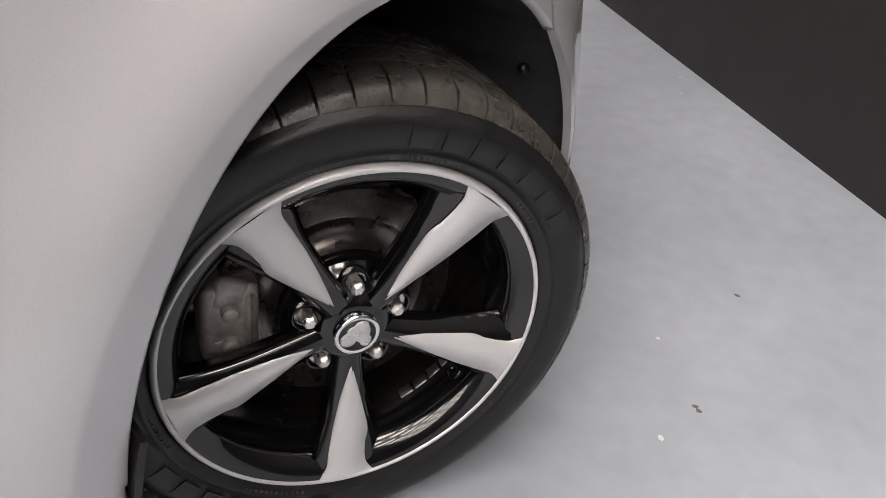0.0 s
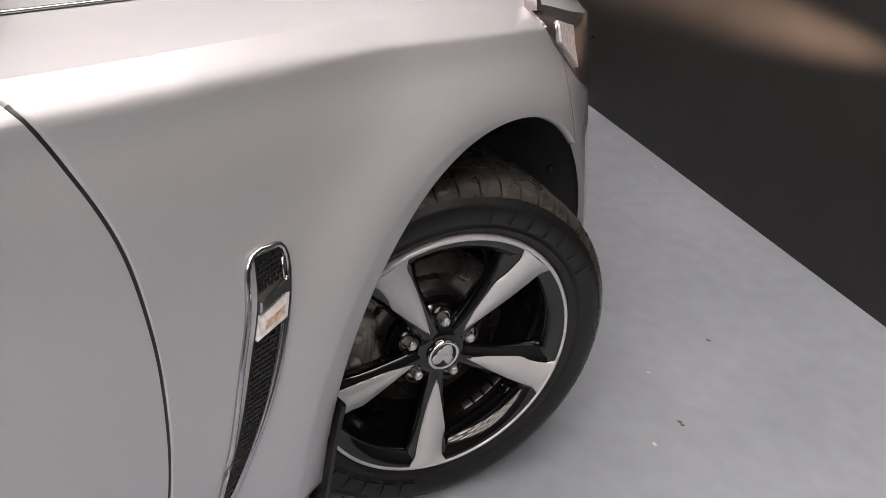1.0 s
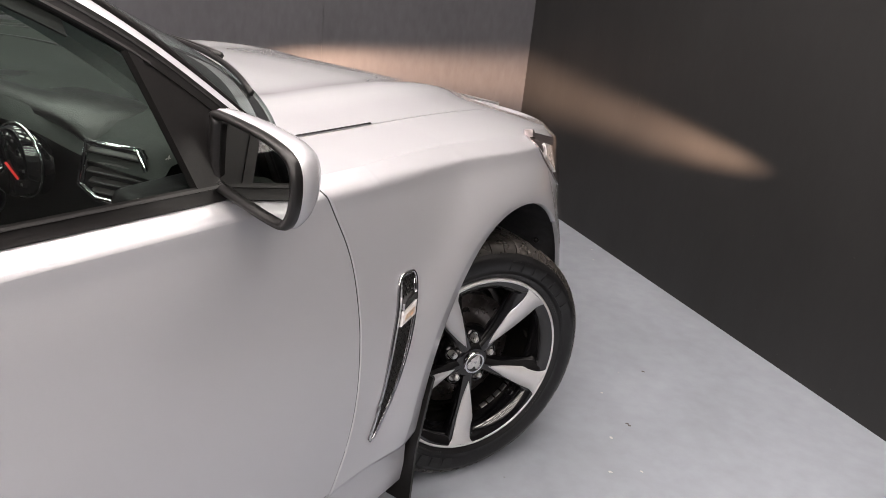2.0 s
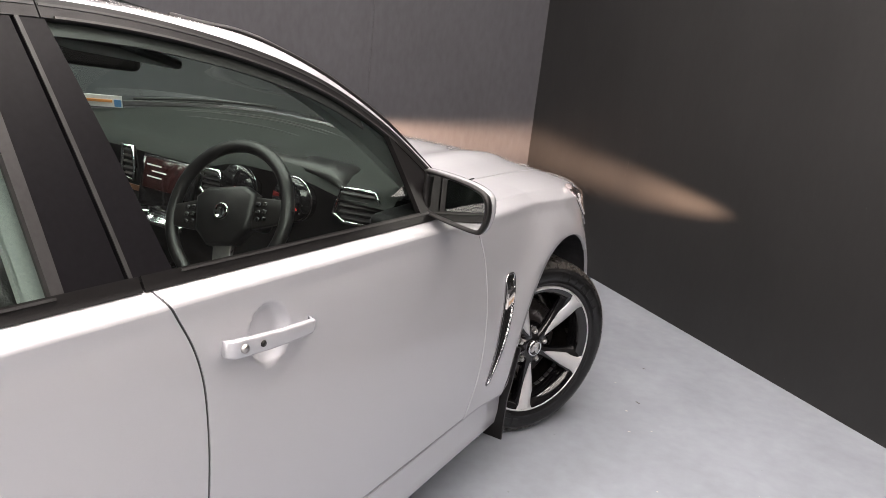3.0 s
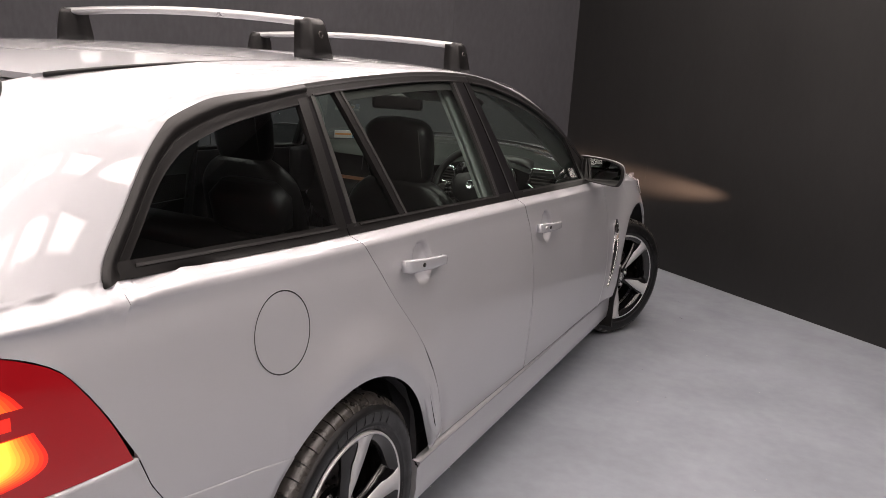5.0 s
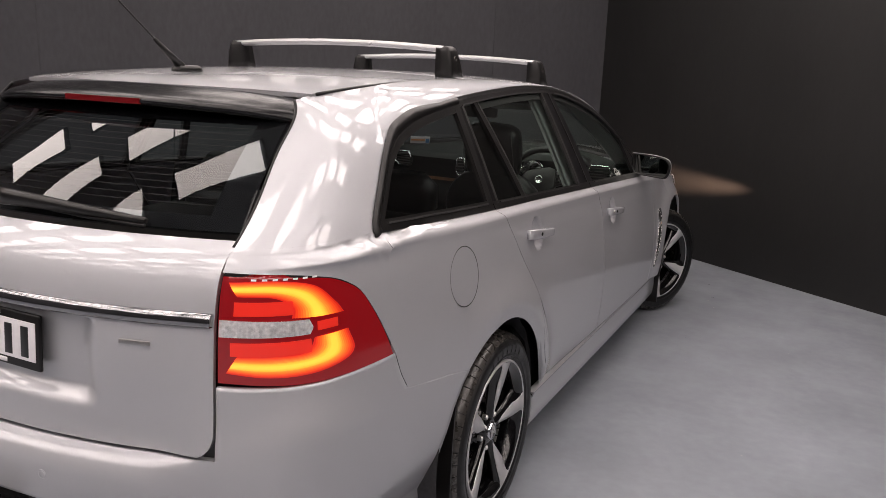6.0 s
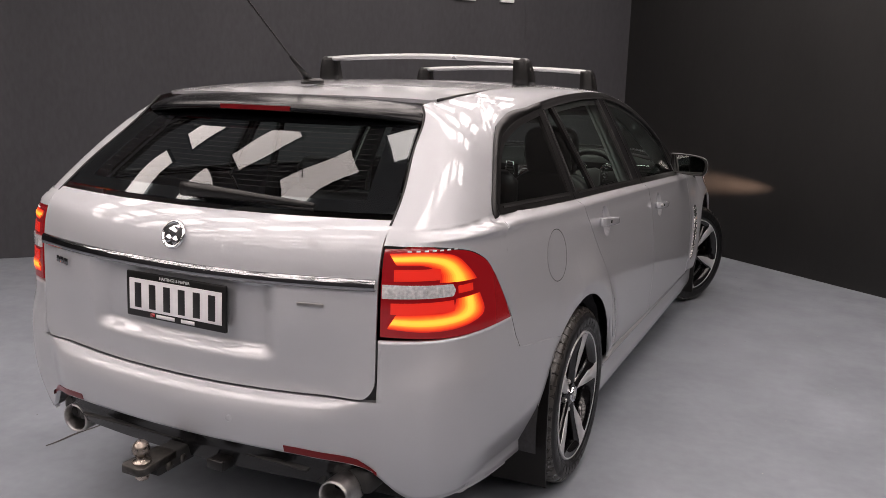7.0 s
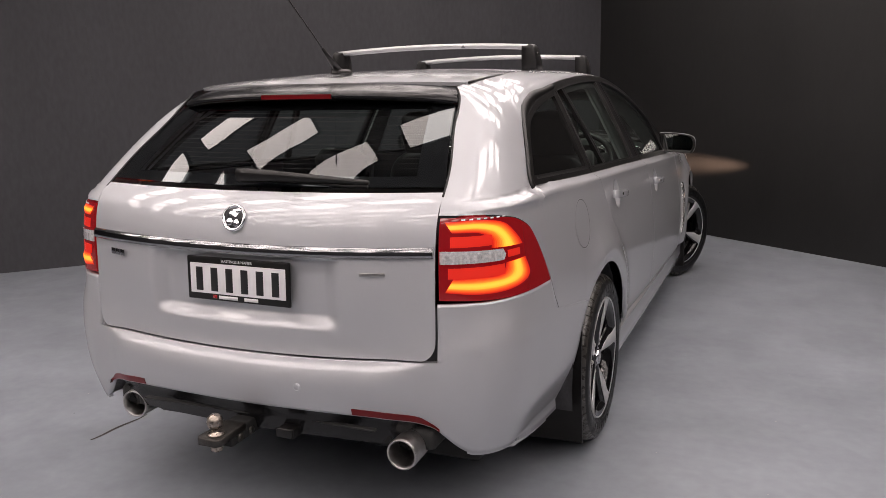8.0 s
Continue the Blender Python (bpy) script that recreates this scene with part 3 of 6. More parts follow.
slab(bm, [(-.66, -.68), (.66, -.68), (.64, -.55), (.4, -.28), (-.4, -.28), (-.64, -.55)], lambda a, b, c: (a, b, .93 + c), .02, .004)
part("cowl", bm, SATIN_BLACK, car)
# nose, bumper and underbody
bm = bmesh.new()
for sign in (1, -1):
    def nose_edge(z):
        return -.308 if z > .64 else ARCH_F[0] - math.sqrt(max(0, ARCH_F[2] ** 2 - (z - ARCH_F[1]) ** 2))
    skin(bm, net(nose_edge, const(-.93), const(.20), lambda u: belt(-u), steps(0, 1, 30), steps(0, 1, 24)), .012, sign=sign)
skin(bm, [[(x, .93 + .02 * (1 - (x / .33) ** 2), z) for z in steps(.20, .80, 8)] for x in steps(-.33, .33, 10)], .02, centre=(0, 0, .5))
part("front_bumper", bm, SILVER, car)
bm = bmesh.new()
box(bm, (0, -1.5, .25), (1.30, 4.4, .08), .02)
box(bm, (0, -1.46, .30), (1.62, 1.90, .16), .02)
box(bm, (0, -3.75, .42), (1.1, .36, .12), .03)
part("underbody", bm, UNDERBODY, car)
bm = bmesh.new()
box(bm, (0, .25, .52), (1.0, 1.05, .5), .05)
part("engine_bay", bm, UNDERBODY, car)
bm = bmesh.new()
box(bm, (0, -.62, .70), (1.56, .03, .48), .006)
part("firewall", bm, UNDERBODY, car)
# wheel arch liners
for cy, a in ((-ARCH_F[0], ARCH_F), (-ARCH_R[0], ARCH_R)):
    for sign in (1, -1):
        bm = bmesh.new()
        pts = []
        for t in steps(-12, 192, 40):
            r = a[2] + .012
            y, z = cy + r * math.cos(radians(t)), a[1] + r * math.sin(radians(t))
            ripple = .006 * math.sin(t * .35)
            pts.append([(sign * x, y * 1 + ripple * (x < .8), z + ripple) for x in (.50, .58, .66, .72, .76, .80, .838, .856)])
        grid(bm, pts)
        ring = [bm.verts.new((sign * .50, cy + (a[2] + .02) * math.cos(radians(t)), a[1] + (a[2] + .02) * math.sin(radians(t)))) for t in steps(-12, 192, 20)]
        bm.faces.new(ring)
        part("wheel_arch_liner", bm, LINER, car, smooth=True)
        for t in ((30, 150) if a is ARCH_F else (70,)):
            bm = bmesh.new()
            y, z = cy + (a[2] - .012) * math.cos(radians(t)), a[1] + (a[2] - .012) * math.sin(radians(t))
            bmesh.ops.create_uvsphere(bm, u_segments=10, v_segments=6, radius=.009, matrix=Matrix.Translation((sign * .80, y, z)))
            part("liner_clip", bm, SATIN_BLACK, car)
# front mud flaps
for cy, u0, low, a, lean in ((0, .385, .155, ARCH_F, .02), (0, 3.245, .125, ARCH_R, .03)):
    for sign in (1, -1):
        bm = bmesh.new()
        pts = []
        top = .47 if a is ARCH_F else .56
        for b in steps(0, 1, 12):
            z = low + (top - low) * b
            edge = a[0] + math.sqrt(max(0, a[2] ** 2 - (max(z, a[1]) - a[1]) ** 2)) - (.0 if a is ARCH_F else .01)
            y = -edge + .004 - .03 * (1 - b) if a is ARCH_F else -3.262 + .05 * b * b
            wide = (.60 + .1 * b) if a is ARCH_R else (.68 + .12 * b * b)
            x1 = wrap(-y, max(z, .30))[0] + .016 - .006 * b if a is ARCH_F else .888 - .02 * b
            row = [(x1 + (wide - x1) * k, y + .008 * math.sin(k * 3), z - .012 * k * (1 - b)) for k in steps(0, 1, 8)]
            pts.append(row)
        skin(bm, pts, .007, sign=sign, centre=(.7, -a[0], .3))
        skin(bm, [[(p[0], p[1] + .007, p[2]) for p in row] for row in pts], .002, sign=sign, centre=(.7, -a[0] - 2, .3))
        part("mud_flap", bm, SATIN_BLACK, car, "black rubber mud flap behind the wheel")
# rear bumper with its ledge
bm = bmesh.new()
BUMP_LOW = table((3.0, .25), (3.3, .258), (3.475, .272), (3.62, .295), (3.80, .320), (3.985, .335), (4.05, .342), (4.11, .366), (4.16, .40), (4.20, .43), (4.26, .455), (4.37, .474), (4.6, .486), (4.8, .488))


def bump_edge(z):
    if z > .812:
        return 3.484
    return BACK_EDGE(z) + .002


def bump_wrap(u, z):
    """The bumper stands proud of the body below the lamps."""
    x, y = wrap(u, z)
    k = max(0, min(1, (.80 - z) / .12)) * max(0, min(1, (u - 3.46) / .35)) * max(0, min(1, (4.2 - u) / .25))
    k = k * k * (3 - 2 * k)
    return x + .013 * k, y - .009 * k


def bump_point(c, z):
    """c from 0 at the wheel arch to 1 at the tailgate's corner, and on to 2 in the middle."""
    e = bump_edge(z)
    u = e + (4.175 - e) * c if c <= 1 else 4.175 + .625 * (c - 1)
    return (*bump_wrap(u, z), z)


def bump_row(c, b):
    z = .5
    for _ in range(12):
        e = bump_edge(z)
        u = e + (4.175 - e) * c if c <= 1 else 4.175 + .625 * (c - 1)
        z = .5 * z + .5 * (BUMP_LOW(u) + (.640 - BUMP_LOW(u)) * b)
    return bump_point(c, z if b < 1 else .640)


corner_cols = steps(0, 1, 46)
mid_rows = sorted(set(steps(0, .75, 14) + steps(.75, 1, 18)))
for sign in (1, -1):
    skin(bm, [[bump_row(c, b) for b in mid_rows] for c in corner_cols + steps(1, 2, 36)[1:]], .014, sign=sign, sides="LB")
    skin(bm, [[bump_point(c, z) for z in steps(.640, .811, 16)] for c in corner_cols], .014, sign=sign, sides="LTR")
    skin(bm, [[bump_point(c, .640), tuple(Vector(bump_point(c, .640)) + Vector((0, .02, .001)))] for c in steps(1, 2, 36)], .001, sign=sign, sides="")
bmesh.ops.remove_doubles(bm, verts=bm.verts, dist=.0004)
rear_bumper = part("rear_bumper", bm, SILVER, car)
for sign in (1, -1):
    bm = bmesh.new()
    # black sheet sunk behind the tailgate's side gap, painting in its shade
    skin(bm, [[(*wrap(u, z), z) for z in steps(.61, .80, 6)] for u in steps(4.12, 4.30, 8)], .002, -.016, sign=sign, sides="")
    part("tailgate_gap_shade", bm, INK, rear_bumper)
    bm = bmesh.new()
    skin(bm, [[(*bump_wrap(u, BUMP_LOW(u) + d), BUMP_LOW(u) + d) for d in steps(-.010, .016, 4)] for u in steps(3.36, 4.06, 30)], .012, -.004, sign=sign)
    part("bumper_lip", bm, SILVER, rear_bumper)
# tailgate with the number plate's recess
PLATE_BOX = (.350, .722, .945, .032)


def gate_y(x, z):
    w, z0, z1, d = PLATE_BOX

    def ramp(v, s):
        t = max(0, min(1, v / s))
        return t * t * (3 - 2 * t)
    return rear(x, z) + d * ramp(w - abs(x), .075) * ramp(z - z0, .045) * ramp(z1 - z, .012)


def gate_half(z):
    t = max(0, min(1, (z - .643) / .055))
    return .613 - .045 * (1 - math.sqrt(1 - (1 - t) ** 2))


bm = bmesh.new()
zs = sorted(set(steps(.6445, .67, 10) + steps(.67, .735, 12) + steps(.735, .77, 10) + steps(.77, .92, 12) + steps(.92, .95, 8) + steps(.95, 1.124, 18)))
pts = []
for k in sorted(set(steps(-1, -.5, 16) + steps(-.58, -.46, 12) + steps(-.46, .46, 24) + steps(.46, .58, 12) + steps(.5, 1, 16))):
    pts.append([(k * gate_half(z), gate_y(k * gate_half(z), z), z) for z in zs])
skin(bm, pts, .016, centre=(0, -3, .9))
tailgate = part("tailgate", bm, SILVER, car)


def on_gate(x, z, out=0.0):
    """A pose on the tailgate, facing backwards."""
    n = Vector((-(rear(x + .01, z) - rear(x - .01, z)) / .02, 1, -(rear(x, z + .015) - rear(x, z - .015)) / .03)).normalized()
    s = Vector((1, (rear(x + .01, z) - rear(x - .01, z)) / .02, 0)).normalized()
    m = Matrix((s, -n.cross(s) * -1, -n)).transposed().to_4x4()
    t = (-n).cross(s)
    m = Matrix((s, t, -n)).transposed().to_4x4()
    return Matrix.Translation(Vector((x, rear(x, z), z)) - n * out) @ m


# rear window, its black border, spoiler and brake light
def glass_half(z):
    return .606 - .088 * (z - 1.13) / .26


bm = bmesh.new()
skin(bm, [[(k * glass_half(z), rear(k * glass_half(z), z), z) for z in steps(1.137, 1.392, 18)] for k in steps(-1, 1, 40)], .005, centre=(0, -3, 1))
rear_window = part("rear_window", bm, TINT_PANE, tailgate, "tinted rear window with heater lines")
rear_window.visible_shadow = False
bm = bmesh.new()
for sign in (1, -1):
    skin(bm, [[(sign * k * glass_half(z), rear(k * glass_half(z), z) + .008, z) for z in steps(1.137, 1.392, 14)] for k in steps(.86, 1.0, 6)], .003, centre=(0, -3, 1))
skin(bm, [[(k * glass_half(z), rear(k * glass_half(z), z) + .008, z) for z in steps(1.137, 1.165, 3)] for k in steps(-.86, .86, 30)], .003, centre=(0, -3, 1))
skin(bm, [[(k * glass_half(z), rear(k * glass_half(z), z) + .008, z) for z in steps(1.355, 1.392, 3)] for k in steps(-.86, .86, 30)], .003, centre=(0, -3, 1))
part("window_border", bm, GLOSS_BLACK, tailgate)
bm = bmesh.new()
for z in steps(1.185, 1.345, 12):
    tube(bm, [(k * .86 * glass_half(z), rear(k * .86 * glass_half(z), z) + .0055, z) for k in steps(-1, 1, 16)], .0006, 4)
tagged(part("heater_line", bm, DARK_SPECK, tailgate), kind="stuff")
bm = bmesh.new()
pts = []
for k in steps(-1, 1, 40):
    half = .545
    x = half * k
    wing_y = .30 * x * x
    row = []
    tip = 1 - .35 * abs(k) ** 6
    for y, z in ((-3.537, 1.4395), (-3.56, 1.4365), (-3.60, 1.429), (-3.64, 1.418), (-3.662, 1.409), (-3.668, 1.400), (-3.662, 1.390), (-3.63, 1.384), (-3.59, 1.382), (-3.56, 1.37)):
        row.append((x, -3.537 + (y + 3.537) * tip + wing_y * .9, z - .020 * abs(k) ** 2.2 - .012 * abs(k) ** 8))
    pts.append(row)
skin(bm, pts, .01, centre=(0, -3.3, 1.36))
spoiler = part("spoiler", bm, SPOILER_BLACK, tailgate, "gloss black roof spoiler")
bm = bmesh.new()
skin(bm, [[(x, -3.6655 + .27 * x * x - .003, z) for z in (1.391, 1.396, 1.401, 1.4055)] for x in steps(-.135, .135, 12)], .006, centre=(0, -3.3, 1.40))
part("high_brake_light", bm, DARK_RED, tailgate, "unlit red high brake light")
# tailgate fittings
bm = bmesh.new()
for z0, z1, out in ((.948, .978, .012),):
    pts = []
    for x in steps(-.610, .610, 40):
        row = []
        for z, o in ((z0, 0), (z0, out * .8), (z0 + .008, out), (z1 - .006, out * .9), (z1, out * .5), (z1, 0)):
            row.append((x, rear(x, z) - o, z))
        pts.append(row)
    skin(bm, pts, .001, centre=(0, -3, .96))
part("chrome_strip", bm, DARK_CHROME, tailgate, "dark chrome strip across the tailgate")
bm = bmesh.new()
lathe(bm, [(0, .006), (.030, .006), (.034, .008), (.0365, .010), (.040, .009), (.042, .004), (.042, 0)], 40, 2)
badge = part("badge", bm, CHROME, car, "round chrome badge")
badge.matrix_basis = on_gate(0, 1.05, .0)
bm = bmesh.new()
lathe(bm, [(0, .0075), (.031, .0075), (.032, .006)], 32, 2)
part("badge_field", bm, INK, badge)
bm = bmesh.new()
for cx, cy, rx, ry in ((.002, .008, .014, .020), (-.013, -.013, .013, .012), (.012, -.016, .011, .012), (.012, .021, .011, .008), (-.010, .012, .010, .008)):
    bmesh.ops.create_uvsphere(bm, u_segments=14, v_segments=8, radius=1, matrix=Matrix.Translation((cx, cy, .0075)) @ Matrix.Diagonal((rx, ry, .004, 1)))
part("badge_relief", bm, CHROME, badge)
for x, n, w, mat, z in ((-.492, 3, .022, DARK_CHROME, .910), (.44, 1, .075, STEEL, .900)):
    bm = bmesh.new()
    for i in range(n):
        box(bm, ((i - (n - 1) / 2) * (w + .006), 0, .002), (w, .020 if n > 1 else .010, .004), .001)
    ob = part("lettering_bar", bm, mat, tailgate, "small metal badge with plain bars")
    ob.matrix_basis = on_gate(x, z, .028 if x < 0 else .001)
# number plate and its holder
plate_pose = pose(0, rear(0, .855) + .018, .858, 90 - 3, 0, 0)
bm = bmesh.new()
box(bm, (0, 0, 0), (.378, .136, .010), .004)
plate = part("number_plate", bm, SATIN_BLACK, car, "white number plate in a black dealer surround")
plate.matrix_basis = plate_pose
bm = bmesh.new()
box(bm, (0, .0005, .0055), (.350, .094, .003), .001)
part("plate_face", bm, PLATE_WHITE, plate)
for i in range(6):
    bm = bmesh.new()
    box(bm, (-.140 + .056 * i, -.0015, .0072), (.026, .074, .0012), .0005)
    part("plate_bar", bm, INK, plate)
# printed red mark, no lamp; its lens material adds a faint glow
bm = bmesh.new()
box(bm, (-.085, -.055, .0056), (.016, .011, .001), .0)
part("surround_mark", bm, RED_LENS, plate)
bm = bmesh.new()
for x, w in ((-.035, .070), (.050, .050)):
    box(bm, (x, -.0565, .0056), (w, .0105, .001), .0)
part("surround_bar", bm, PRINT_WHITE, plate)
lettering("plate_words", "HASTINGS & NAPIER", .0125, PRINT_WHITE, pose(0, .057, .0055), plate, .0004)
# wiper
bm = bmesh.new()
rings = []
for k in steps(0, 1, 14):
    x = -.035 + .425 * k
    top, tall, out = 1.193 - .034 * k ** 1.3, .046 - .032 * k, .034 - .012 * k
    base = rear(x, top - tall)
    rings.append([(x, base - out * .35, top - tall), (x, base - out * .9, top - tall * .85), (x, base - out, top - tall * .35), (x, base - out * .85, top - .002), (x, base - out * .5, top), (x, base - .002, top - tall * .45)])
vs = [[bm.verts.new(p) for p in r] for r in rings]
for a, b in zip(vs, vs[1:]):
    for j in range(6):
        bm.faces.new((a[j], b[j], b[(j + 1) % 6], a[(j + 1) % 6]))
bm.faces.new(vs[0])
bm.faces.new(vs[-1][::-1])
tube(bm, [(-.03 + .42 * k, rear(-.03 + .42 * k, 1.160 - .020 * k) - .010, 1.160 - .020 * k) for k in steps(0, 1, 10)], .006, 6)
bmesh.ops.recalc_face_normals(bm, faces=bm.faces)
part("rear_wiper", bm, SATIN_BLACK, tailgate, "black rear wiper resting across the window")


# ---- tail lamps ----
LAMP_FRONT = table((.80, 3.488), (.86, 3.512), (.90, 3.532), (.95, 3.566), (1.0, 3.615), (1.03, 3.69), (1.045, 3.77), (1.054, 3.90), (1.058, 4.0))


def lamp_patch(u0, u1, z0, z1, nu=24, nv=10):
    return [[(*wrap(u, z), z) for z in steps(z0, z1, nv)] for u in steps(u0, u1, nu)]


def tail_lamp(sign):
    bm = bmesh.new()
    low = table((3.45, .812), (3.62, .813), (3.85, .815), (4.17, .824))
    skin(bm, net(LAMP_FRONT, const(4.168), low, lambda u: 1.058, steps(0, 1, 40), sorted(set(steps(0, .8, 14) + steps(.8, 1, 14)))), .02, sign=sign, lift=.001)
    lamp = part("tail_lamp", bm, RED_LENS, car, "lit red tail lamp with orange light guides")

    def band(name, outer, inner, mat, lift):
        """A lit band between two lines on the lamp's face."""
        n = 30

        def along(line):
            return [(smooth_table([(k / (len(line) - 1), p[0]) for k, p in enumerate(line)], t), smooth_table([(k / (len(line) - 1), p[1]) for k, p in enumerate(line)], t)) for t in steps(0, 1, n)]
        rows = []
        for (u0, z0), (u1, z1) in zip(along(outer), along(inner)):
            rows.append([(*wrap(u0 + (u1 - u0) * k, z0 + (z1 - z0) * k), z0 + (z1 - z0) * k) for k in steps(0, 1, 3)])
        bm = bmesh.new()
        skin(bm, rows, .006, lift=lift, sign=sign)
        part(name, bm, mat, lamp)
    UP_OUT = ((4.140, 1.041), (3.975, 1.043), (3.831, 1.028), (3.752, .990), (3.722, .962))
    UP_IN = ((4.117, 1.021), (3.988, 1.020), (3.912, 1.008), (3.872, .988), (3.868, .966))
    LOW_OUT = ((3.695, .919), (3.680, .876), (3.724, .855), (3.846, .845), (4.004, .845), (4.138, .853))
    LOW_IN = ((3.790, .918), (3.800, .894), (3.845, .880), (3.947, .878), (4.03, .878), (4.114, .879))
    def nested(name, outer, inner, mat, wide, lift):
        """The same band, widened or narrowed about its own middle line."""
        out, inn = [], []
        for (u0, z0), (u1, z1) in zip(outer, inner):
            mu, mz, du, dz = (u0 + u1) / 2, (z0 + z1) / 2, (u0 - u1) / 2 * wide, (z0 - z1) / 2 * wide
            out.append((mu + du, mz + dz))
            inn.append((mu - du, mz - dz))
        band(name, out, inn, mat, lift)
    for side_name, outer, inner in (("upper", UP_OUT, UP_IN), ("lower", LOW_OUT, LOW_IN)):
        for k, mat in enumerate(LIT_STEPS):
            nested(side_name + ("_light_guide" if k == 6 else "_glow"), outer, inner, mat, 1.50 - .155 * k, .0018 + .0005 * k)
    bm = bmesh.new()
    skin(bm, lamp_patch(3.715, 3.800, .932, .952), .004, lift=.0035, sign=sign)
    part("turn_band", bm, LIT_RED, lamp)
    bm = bmesh.new()
    skin(bm, lamp_patch(3.90, 4.12, .975, 1.005), .004, lift=.0030, sign=sign)
    part("upper_red_band", bm, LIT_RED, lamp)
    bm = bmesh.new()
    skin(bm, lamp_patch(3.83, 4.13, .886, .916), .004, lift=.0030, sign=sign)
    part("lower_red_band", bm, LIT_RED, lamp)
    bm = bmesh.new()
    skin(bm, net(straight((.925, 3.838), (.942, 3.820), (.962, 3.838)), const(4.164), straight((3.7, .927), (4.16, .929)), straight((3.7, .958), (4.16, .966)), steps(0, 1, 20), steps(0, 1, 6)), .006, lift=.006, sign=sign)
    lens = part("reverse_lens", bm, CLEAR_LENS, lamp, "clear reversing lamp lens")
    bm = bmesh.new()
    for u in steps(3.86, 4.12, 7):
        skin(bm, lamp_patch(u, u + .022, .930, .955, 2, 2), .002, lift=.008, sign=sign)
    part("lens_flute", bm, LAMP_PANE, lamp)
    bm = bmesh.new()
    for u in steps(3.80, 4.05, 6):
        skin(bm, lamp_patch(u, u + .02, 1.0495, 1.0535, 1, 1), .001, lift=.0025, sign=sign)
    part("lens_mark", bm, PRINT_WHITE, lamp)
    return lamp


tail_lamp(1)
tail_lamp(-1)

# ---- rear bumper fittings ----
for sign in (1, -1):
    bm = bmesh.new()
    skin(bm, [[(*wrap(u, z), z) for z in (BUMP_LOW(u) + .004, BUMP_LOW(u) + .014, BUMP_LOW(u) + .024 * min(1, (u - 4.17) / .07 + .1))] for u in steps(4.18, 4.42, 14)], .01, lift=.002, sign=sign)
    part("reflector", bm, DARK_RED, rear_bumper, "red bumper reflector")
for x, z in ((.655, .603), (.22, .562), (-.22, .562), (-.655, .603)):
    m = on_gate(x, z, .0)
    if abs(x) > .6:
        n = Vector((math.copysign(.35, x), -1, .05)).normalized()
        u = 4.2 - (abs(x) - .6) / .25 * .3
        px, py = wrap(u, z)
        m = look((math.copysign(px, x), py, z), Vector((math.copysign(px, x), py, z)) - n)
    bm = bmesh.new()
    lathe(bm, [(0, .0012), (.0080, .0012), (.0088, .0008), (.0090, -.0015), (.0104, -.0015), (.0106, .0010), (.0122, .0008), (.0125, -.004)], 24, 2)
    ob = part("parking_sensor", bm, SILVER, rear_bumper)
    ob.matrix_basis = m
bm = bmesh.new()
pts = []
for x in steps(-.60, .60, 40):
    lo = BUMP_LOW(4.8 - abs(x))
    drop = .10 if abs(x) < .50 else .10 * (1 - (abs(x) - .50) / .10) + .02
    row = []
    for b in steps(0, 1, 8):
        z = lo + .014 - (drop + .014) * b
        row.append((x, rear(x, lo) + .015 + .03 * b + .010 * (1 if .25 < b < .5 else 0), z))
    pts.append(row)
skin(bm, pts, .03, centre=(0, -3, .5))
part("diffuser_panel", bm, SPOILER_BLACK, rear_bumper, "gloss black lower bumper insert")
bm = bmesh.new()
for x, w in ((-.18, .40), (.30, .30)):
    box(bm, (x, rear(x, .44) + .018, .437), (w, .02, .006), .002)
part("diffuser_slot", bm, UNDERBODY, rear_bumper)
for sign in (1, -1):
    bm = bmesh.new()
    cx, cz = (.530 if sign > 0 else -.490), .372
    lathe(bm, [(.030, .20), (.043, .18), (.047, .10), (.049, .012), (.0478, .003), (.0445, 0), (.0412, .004), (.040, .03), (.038, .15), (0, .15)], 40, 1, (cx, -4.030 if sign > 0 else -3.985, cz))
    part("exhaust_tip", bm, STEEL, car, "round polished exhaust tip")
    bm = bmesh.new()
    box(bm, (cx, -3.86, cz + .02), (.15, .20, .07), .02)
    part("exhaust_box", bm, UNDERBODY, car)
# tow bar
bm = bmesh.new()
box(bm, (0, -4.07, .400), (.07, .20, .05), .006)
box(bm, (0, -3.95, .40), (.95, .06, .06), .01)
tow_bar = part("tow_bar", bm, UNDERBODY, car, "black tow bar with a worn steel ball")
bm = bmesh.new()
slab(bm, [(-.042, -4.225), (-.030, -4.238), (.030, -4.238), (.042, -4.225), (.036, -4.10), (-.036, -4.10)], lambda a, b, c: (a, b, .405 + c), .022, .003)
part("tongue", bm, DARK_STEEL, tow_bar)
bm = bmesh.new()
lathe(bm, [(0, .490), (.012, .488), (.021, .479), (.025, .465), (.021, .451), (.014, .444), (.013, .434), (.026, .430), (.028, .427), (.0, .427)], 28, 2, (0, -4.195, 0))
lathe(bm, [(0, .375), (.018, .375), (.020, .38), (.020, .405), (0, .405)], 6, 2, (0, -4.195, 0))
part("tow_ball", bm, WORN_BALL, tow_bar)
bm = bmesh.new()
for y in (-4.13, -4.075):
    lathe(bm, [(0, .040), (.013, .040), (.014, .036), (.014, -.04), (0, -.04)], 6, 0, (0, y, .392))
part("tow_bolt", bm, DARK_STEEL, tow_bar)
bm = bmesh.new()
box(bm, (.165, -4.055, .402), (.058, .05, .034), .008)
box(bm, (.165, -4.082, .406), (.060, .010, .030), .004)
